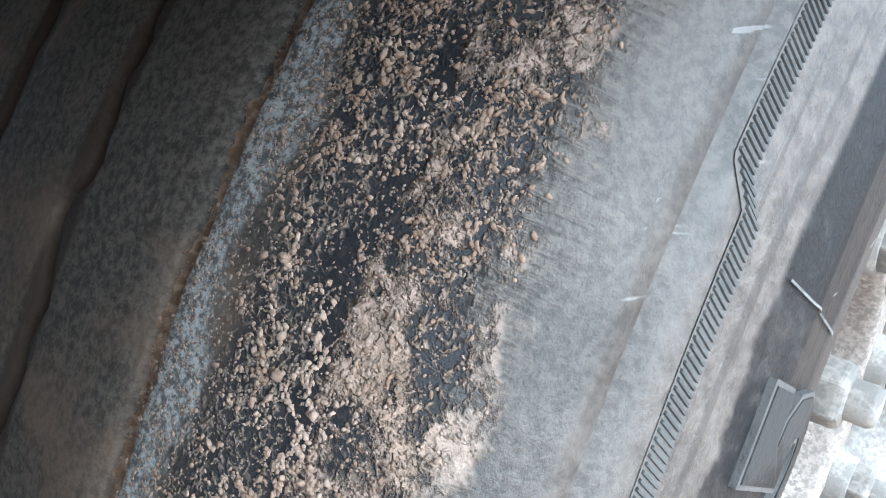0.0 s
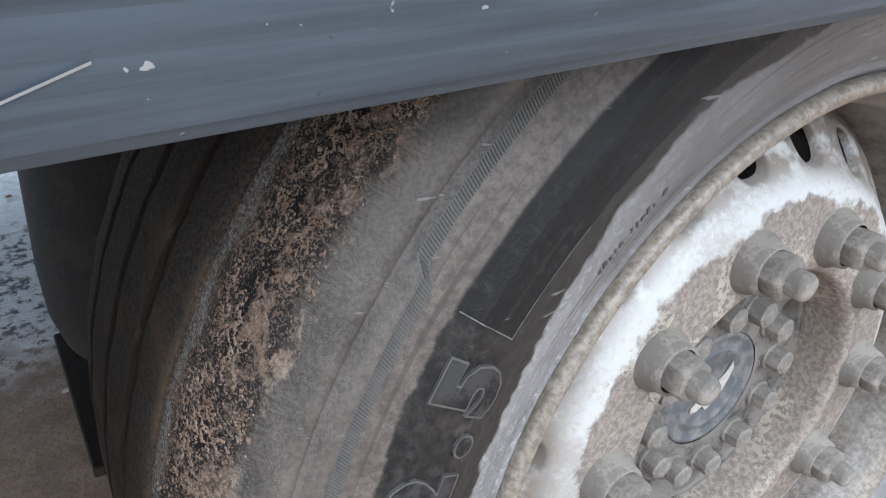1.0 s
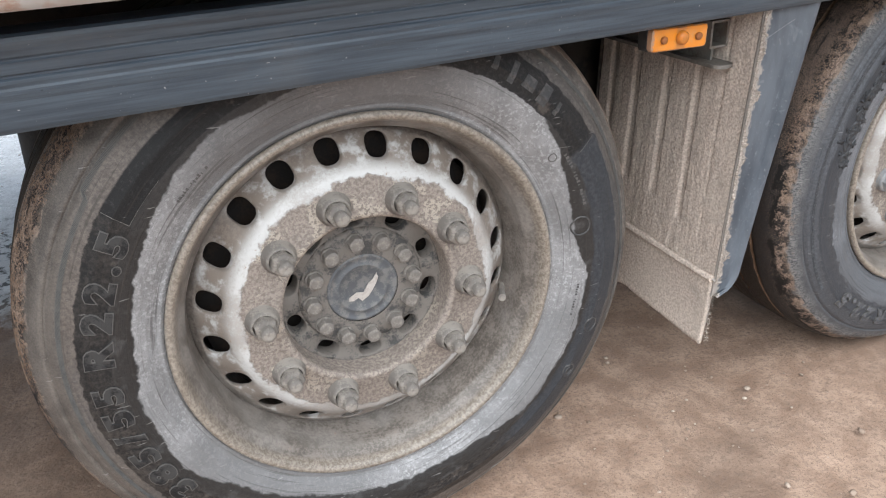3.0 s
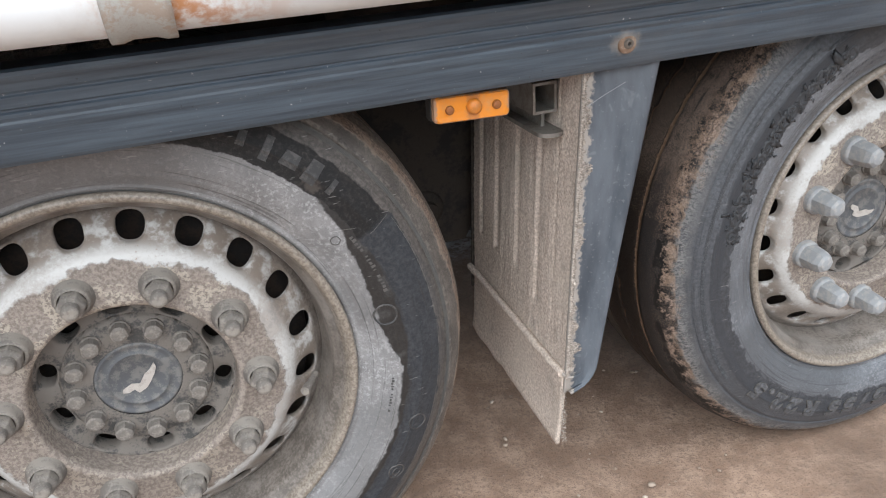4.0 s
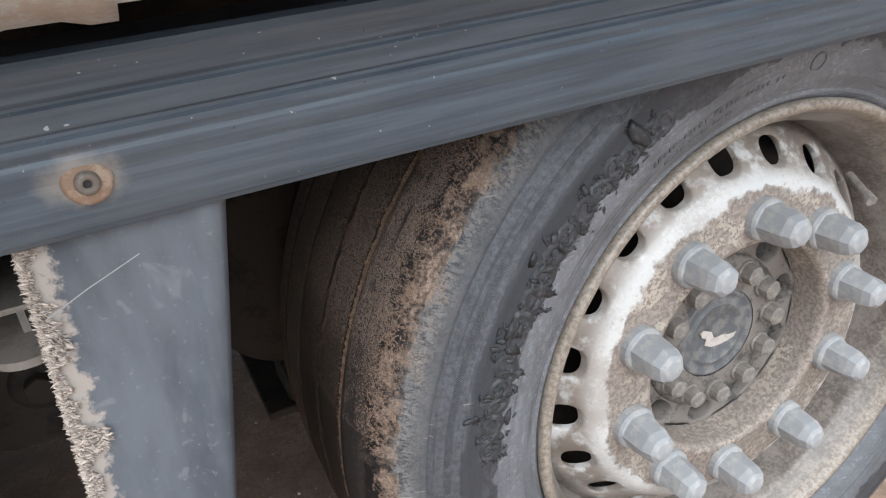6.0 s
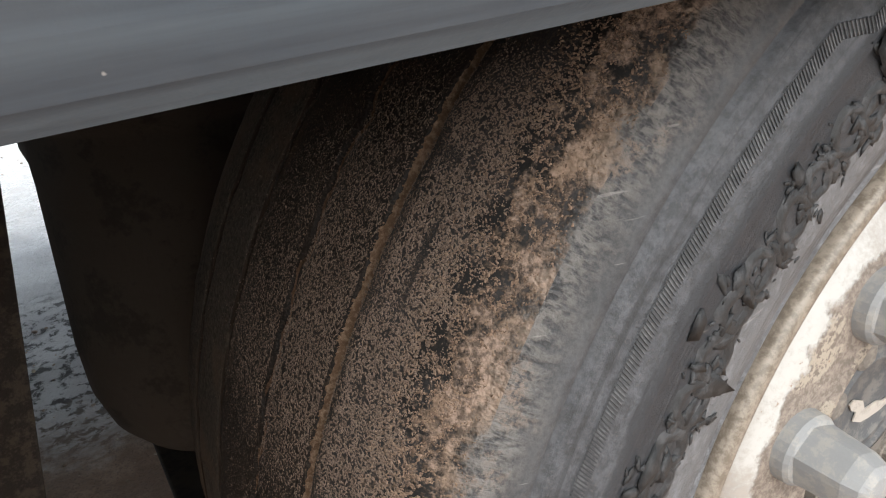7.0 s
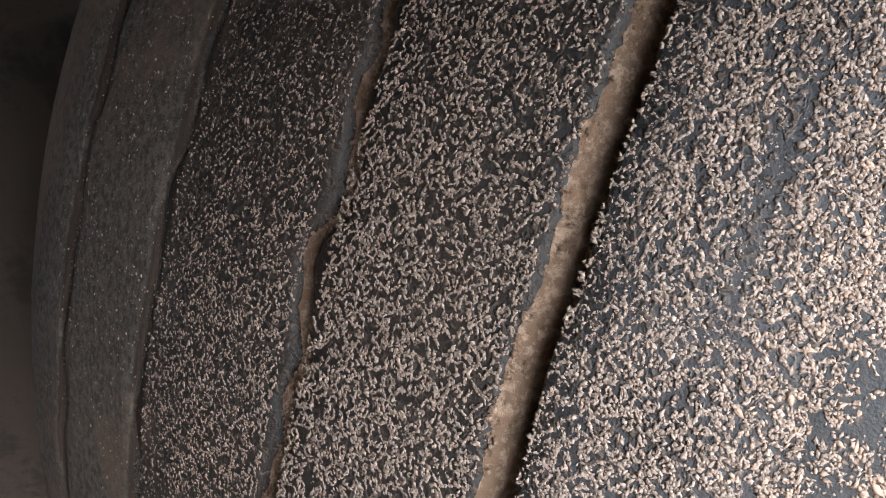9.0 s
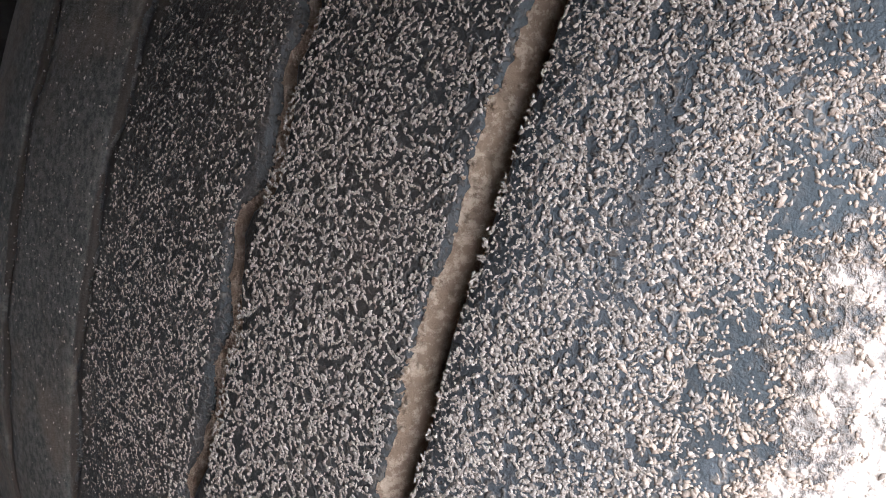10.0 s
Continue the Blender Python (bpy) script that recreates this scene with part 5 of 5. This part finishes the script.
r7 = np.random.default_rng(17)
for k in range(17):
    ring_mark(wheel_b, 118.0 + 3.3 * k + r7.uniform(-0.5, 0.5), 0.3765 + r7.uniform(-0.002, 0.002), r7.uniform(0.0075, 0.0105), r7.uniform(0.0026, 0.0042), torn_rubber, 0.0013)
worn_marks(wheel_b, torn_rubber, 118, 174, 0.376, 17, 520, 0.0019, 0.35, 9, "torn and scuffed raised lettering")
tiny_marks(wheel_a, 88.0, 32.0, 0.4040, 12, 0.032, worn_black)
for w in (wheel_a, wheel_b):
    for gy_, gw, gd in GROOVES_A[:1] if w is wheel_a else GROOVES_B:
        kk = gw / 0.0085 if gw != 0.0074 else 0.58
        vs, fs = [], []
        K = 900
        for i in range(K + 1):
            a = radians(95 + 150 * i / K)
            y = gy_ + groove_shift(a, gy_)
            lively = 1.0 if gy_ < 0.12 else 0.45
            hgt = (0.0050 if w is wheel_a else 0.0070 if gy_ < 0.1 else 0.0046 if gy_ < 0.2 else 0.0044) + lively * (0.0012 * noise.noise((i * 0.06, 1.0 if w is wheel_a else 5.0, 0)) + 0.0012 * noise.noise((i * 0.35, 3.0, 0)) + 0.0008 * noise.noise((i * 0.9, 7.0, 0)))
            for dy, dr in ((-0.0006, 0.0003), (0.0004, hgt * 0.25), (0.0016, hgt * 0.7), (0.0030, hgt), (0.0046, hgt + 0.0007)):
                rr = tread_r(gy_) - gd + dr
                vs.append((rr * math.cos(a), y + dy * kk + 0.0013 * kk * noise.noise((i * 0.25, dy * 600, 2)) + 0.0011 * kk * noise.noise((i * 0.8, dy * 900, 5)), rr * math.sin(a)))
        for i in range(K):
            for j in range(4):
                fs.append((i * 5 + j, i * 5 + j + 1, (i + 1) * 5 + j + 1, (i + 1) * 5 + j))
        part("groove_mud", mesh_of("groove_mud", vs, fs, True), groove_mud if gy_ < 0.12 else groove_dark if gy_ < 0.2 else brown_rubber, w, "strip of dried mud in the tread groove", kind="stuff")
        # crumbs stuck to the strip
        r6 = np.random.default_rng(int(gy_ * 1e4))
        pick = r6.integers(5 * 230, 5 * 560, 2200)
        cp = np.array(vs)[pick] + r6.normal(0, 0.0004, (2200, 3))
        cs = r6.lognormal(math.log(0.00036 * kk ** 0.5), 0.3, 2200)
        cf = np.tile(np.eye(3), (2200, 1, 1))
        part("mud_grain", scatter(cp, np.stack([cs, cs, cs], 1), cf, r6, 1.8), groove_mud if gy_ < 0.12 else groove_dark if gy_ < 0.2 else brown_rubber, w, "crumbs of mud in the tread groove", kind="stuff")


# dried mud on the treads
def surface(a, y):
    r = np.where(y < 0.056, np.interp(y, [p[1] for p in FLANK[14:]], [p[0] for p in FLANK[14:]]), np.interp(y, (0.056, 0.075, 0.12, 0.19, 0.27, 0.31, 0.335), (0.485, 0.4895, 0.4925, 0.4935, 0.4915, 0.488, 0.479)))
    return r


def field(u, v, seed):
    """Smooth random field in -1..1 over a plane, two octaves, the second turned."""
    def octave(p, q, k):
        ip, iq = np.floor(p), np.floor(q)
        fp, fq = p - ip, q - iq
        fp, fq = fp ** 3 * (fp * (fp * 6 - 15) + 10), fq ** 3 * (fq * (fq * 6 - 15) + 10)

        def h(i, j):
            w = np.sin(i * 127.1 + j * 311.7 + k * 74.7) * 43758.5453
            return (w - np.floor(w)) * 2 - 1
        return (h(ip, iq) * (1 - fp) + h(ip + 1, iq) * fp) * (1 - fq) + (h(ip, iq + 1) * (1 - fp) + h(ip + 1, iq + 1) * fp) * fq
    return 0.68 * octave(0.8 * u + 0.6 * v, 0.8 * v - 0.6 * u, seed) + 0.42 * octave(1.3 * u - 1.5 * v + 7.3, 1.5 * u + 1.3 * v + 1.9, seed + 5)


def ramp(x, lo, hi):
    return np.clip((x - lo) / (hi - lo), 0.0, 1.0)


def mud(grooves, parent, name, n, a0, a1, y0, y1, size, aspect, cell, width, material, seed, keep, label, spread_of_size=0.25, flat=0.8):
    """Crumbs that dried into a network on the tyre: they sit along the zero lines of a field with cells of that size;
    keep(angle in degrees, y) in 0..1 thins them out."""
    r4 = np.random.default_rng(seed)
    deg = r4.uniform(a0, a1, n)
    y = r4.uniform(y0, y1, n)
    a = np.radians(deg)
    u, v = a * 0.487 / cell, y / cell
    f = field(u, v, seed)
    gu = field(u + 0.04, v, seed) - field(u - 0.04, v, seed)
    gv = field(u, v + 0.04, seed) - field(u, v - 0.04, seed)
    line = np.abs(f) / (np.hypot(gu, gv) / 0.08 + 0.35)
    ok = r4.uniform(0, 1, n) < keep(deg, y) * ramp(line, width, width * 0.45)
    for gy_, gw, gd in grooves:
        ok &= np.abs(y - gy_) > gw * 0.5
    a, y, gu, gv = a[ok], y[ok], gu[ok], gv[ok]
    m = len(a)
    r = surface(a, y) + np.array([0.0007 * noise.noise((math.cos(p) * 14, q * 40, math.sin(p) * 14)) if q > 0.06 else 0.0005 * noise.noise((math.cos(p) * 9, q * 30, math.sin(p) * 9 + 5)) for p, q in zip(a, y)])
    dr = (surface(a, y + 0.001) - surface(a, y - 0.001)) / 0.002
    nrm = np.stack([np.cos(a), -dr, np.sin(a)], 1)
    nrm /= np.linalg.norm(nrm, axis=1)[:, None]
    tang = np.stack([-np.sin(a), np.zeros(m), np.cos(a)], 1)
    side = np.cross(nrm, tang)
    # the long side follows the line, with some scatter
    th = (np.arctan2(gu, gv) + r4.normal(0, 0.45, m))[:, None]
    e1 = np.cos(th) * tang + np.sin(th) * side
    e2 = np.cross(nrm, e1)
    s = r4.lognormal(math.log(size), spread_of_size, m)
    sizes = np.stack([s * r4.uniform(1.0, aspect, m), s * r4.uniform(0.75, 1.05, m), s * flat * r4.uniform(0.7, 1.2, m)], 1)
    pos = np.stack([r * np.cos(a), y, r * np.sin(a)], 1) + nrm * (s * 0.1)[:, None]
    small = size < 0.0003
    return part(name, scatter(pos, sizes * (1.15 if small else 1.0), np.stack([e1, e2, nrm], 1), r4, 1.5, GRAIN if small else BLOB, GRAIN_F if small else None), material, parent, label, kind="stuff")


def near(deg):
    """Full cover on the stretch of the tread that faces the rail's gap."""
    return ramp(deg, 134, 139) * (0.12 + 0.88 * ramp(deg, 163, 157))


def spots(cell, lo, hi, seed):
    return lambda d, y: ramp(field(np.radians(d) * 0.487 / cell, y / cell, seed), lo, hi)


def bell(y, mid, half):
    return np.clip(1 - np.abs(y - mid) / half, 0.0, 1.0)


bare_b = spots(0.013, -0.05, 0.25, 31)
cover_b, cover_a = spots(0.016, -0.30, 0.10, 8), spots(0.018, -0.35, 0.05, 4)
FINE = "fine network of dried mud crumbs on the tread"
mud(GROOVES_B, wheel_b, "mud_grain", 230000, 134, 170, 0.036, 0.090, 0.00024, 1.9, 0.0016, 0.21, crumb_mat, 21, lambda d, y: near(d) * ramp(y, 0.034, 0.044) * (1 - bare_b(d, y) * bell(y, 0.040, 0.010)), FINE)
mud(GROOVES_B, wheel_b, "mud_grain", 180000, 134, 170, 0.089, 0.1475, 0.00023, 2.0, 0.0017, 0.19, crumb_mat, 25, lambda d, y: near(d) * ramp(d, 134, 151), FINE)
mud(GROOVES_B, wheel_b, "mud_grain", 150000, 134, 170, 0.1475, 0.208, 0.00022, 2.0, 0.0017, 0.18, crumb_mat, 26, lambda d, y: 0.85 * near(d) * ramp(d, 137, 155) * ramp(y, 0.232, 0.155), "brown crumbs of dried mud on the inner tread")
mud(GROOVES_B, wheel_b, "mud_grain", 22000, 134, 170, 0.204, 0.290, 0.00024, 1.6, 0.0026, 0.16, crumb_mat, 27, lambda d, y: near(d) * 0.35, "sparse crumbs of dried mud on the inner rib")
mud(GROOVES_B, wheel_b, "mud_grain", 60000, 130, 170, 0.032, 0.060, 0.00027, 2.3, 0.0030, 0.14, coarse_mat, 28, lambda d, y: ramp(y, 0.058, 0.041) * (1 - bare_b(d, y) * bell(y, 0.040, 0.010)), "coarse clay crumbs by the tyre shoulder", 0.3)
mud(GROOVES_B, wheel_b, "clay_crust", 60000, 130, 172, 0.016, 0.044, 0.00030, 1.9, 0.0050, 0.15, coarse_mat, 22, lambda d, y: (0.25 + 0.75 * cover_b(d, y)) * bell(y, 0.031, 0.014), "ridges of brown clay on the tyre shoulder", 0.3, 0.8)
mud(GROOVES_A, wheel_a, "clay_crust", 110000, 124, 180, 0.030, 0.088, 0.00042, 1.8, 0.0058, 0.17, clay_mat, 23, lambda d, y: (0.12 + 0.68 * cover_a(d, y)) * np.maximum(0.12, bell(y, 0.056, 0.030)), "network of brown clay on the tyre shoulder", 0.35, 0.95)
mud(GROOVES_A, wheel_a, "mud_grain", 70000, 132, 164, 0.036, 0.097, 0.00026, 1.7, 0.0026, 0.16, crumb_mat, 24, lambda d, y: 0.45 + 0.55 * cover_a(d, y), FINE)

# far-side wheels on the same axles
for src in (wheel_a, wheel_b):
    far = empty("wheel", trailer, pose(src.location.x, 2.435, WHEEL_Z, 0, 0, 180))
    tagged(far, "steel trailer wheel on the far end of the axle")
    for ch in list(src.children):
        if ch.name.split(".")[0] in ("tyre", "rim", "hub", "brake_drum"):
            o = ch.copy()
            scene.collection.objects.link(o)
            o.parent = far

# ---- running gear under the floor ----
for x in (0.0, 1.316):
    bm = bmesh.new()
    rod(bm, (x, 0.32, WHEEL_Z), (x, 2.12, WHEEL_Z), 0.064, 24)
    part("axle", bm, chassis, trailer, "dirty black axle tube")
    for yc in (0.56, 1.88):
        # hanger bracket with its pivot bolt
        yo = yc - 0.135 if yc < 1 else yc + 0.135
        bm = bmesh.new()
        plate = [(0.40, 1.0), (0.40, 0.60), (0.45, 0.46), (0.50, 0.435), (0.63, 0.435), (0.67, 0.50), (0.70, 1.0)]
        lo = [bm.verts.new((x + px, yo, pz)) for px, pz in plate]
        hi = [bm.verts.new((x + px, yo + (0.012 if yc < 1 else -0.012), pz)) for px, pz in plate]
        bm.faces.new(lo)
        bm.faces.new(list(reversed(hi)))
        for k in range(len(plate)):
            q = (k + 1) % len(plate)
            bm.faces.new((lo[q], lo[k], hi[k], hi[q]))
        bmesh.ops.recalc_face_normals(bm, faces=bm.faces)
        part("hanger_bracket", bm, chassis, trailer, "dirty steel suspension hanger")
        if yc < 1:
            pv = empty("pivot_bolt", trailer, pose(x + 0.552, yo, 0.520))
            part("washer", lathe([(0.0, -0.006), (0.030, -0.006), (0.036, -0.003), (0.036, 0.0)], 28), chassis, pv)
            bm = bmesh.new()
            rod(bm, (0, -0.006, 0), (0, -0.026, 0), 0.019, 6)
            bmesh.ops.bevel(bm, geom=bm.edges[:], offset=0.0015, segments=1, affect="EDGES")
            part("bolt_head", bm, chassis, pv)
            part("bracket_hole", lathe([(0.0, -0.001), (0.007, -0.001), (0.0075, 0.002)], 16), black_rubber, pv, at=pose(-0.085, 0, 0.04))
        bm = bmesh.new()
        bar(bm, x - 0.46, x + 0.58, yc - 0.05, yc + 0.05, 0.40, 0.475, 0.012)
        for v in bm.verts:
            v.co.z += (v.co.x - x - 0.55) * 0.17 + 0.04
        bar(bm, x - 0.50, x - 0.22, yc - 0.06, yc + 0.26, 0.285, 0.30, 0.003)
        part("trailing_arm", bm, chassis, trailer, "dirty trailing arm")
        bel = [(0.0, 0.30), (0.085, 0.30), (0.088, 0.34), (0.092, 0.360), (0.115, 0.335), (0.142, 0.342), (0.160, 0.368), (0.170, 0.410), (0.170, 0.47), (0.162, 0.57), (0.155, 0.66), (0.153, 0.715), (0.150, 0.722), (0.153, 0.728), (0.160, 0.736), (0.160, 0.748), (0.150, 0.756), (0.135, 0.765), (0.10, 0.77)]
        me = lathe([(r * (0.96 if x < 0.5 else 1.0), -z) for r, z in bel], 48)
        part("air_bellows", me, black_rubber if x < 0.5 else bellows_rubber, trailer, "black rubber air bellows" if x < 0.5 else "dusty rubber air bellows", at=Matrix.Translation((x - (0.335 if x < 0.5 else 0.376), yc + 0.13, 0)) @ pose(0, 0, 0, -90, 0, 0))
        bm = bmesh.new()
        bar(bm, x - 0.56, x - 0.17, yc - 0.08, yc + 0.32, 0.77, 0.785, 0.004)
        bar(bm, x - 0.56, x - 0.17, yc + 0.05, yc + 0.2, 0.785, 1.0)
        part("bellows_plate", bm, chassis, trailer)
for yc in (0.62, 1.82):
    bm = bmesh.new()
    bar(bm, X0, X1, yc - 0.06, yc + 0.06, 0.86, 0.985)
    part("chassis_beam", bm, chassis, trailer, "black longitudinal chassis beam")
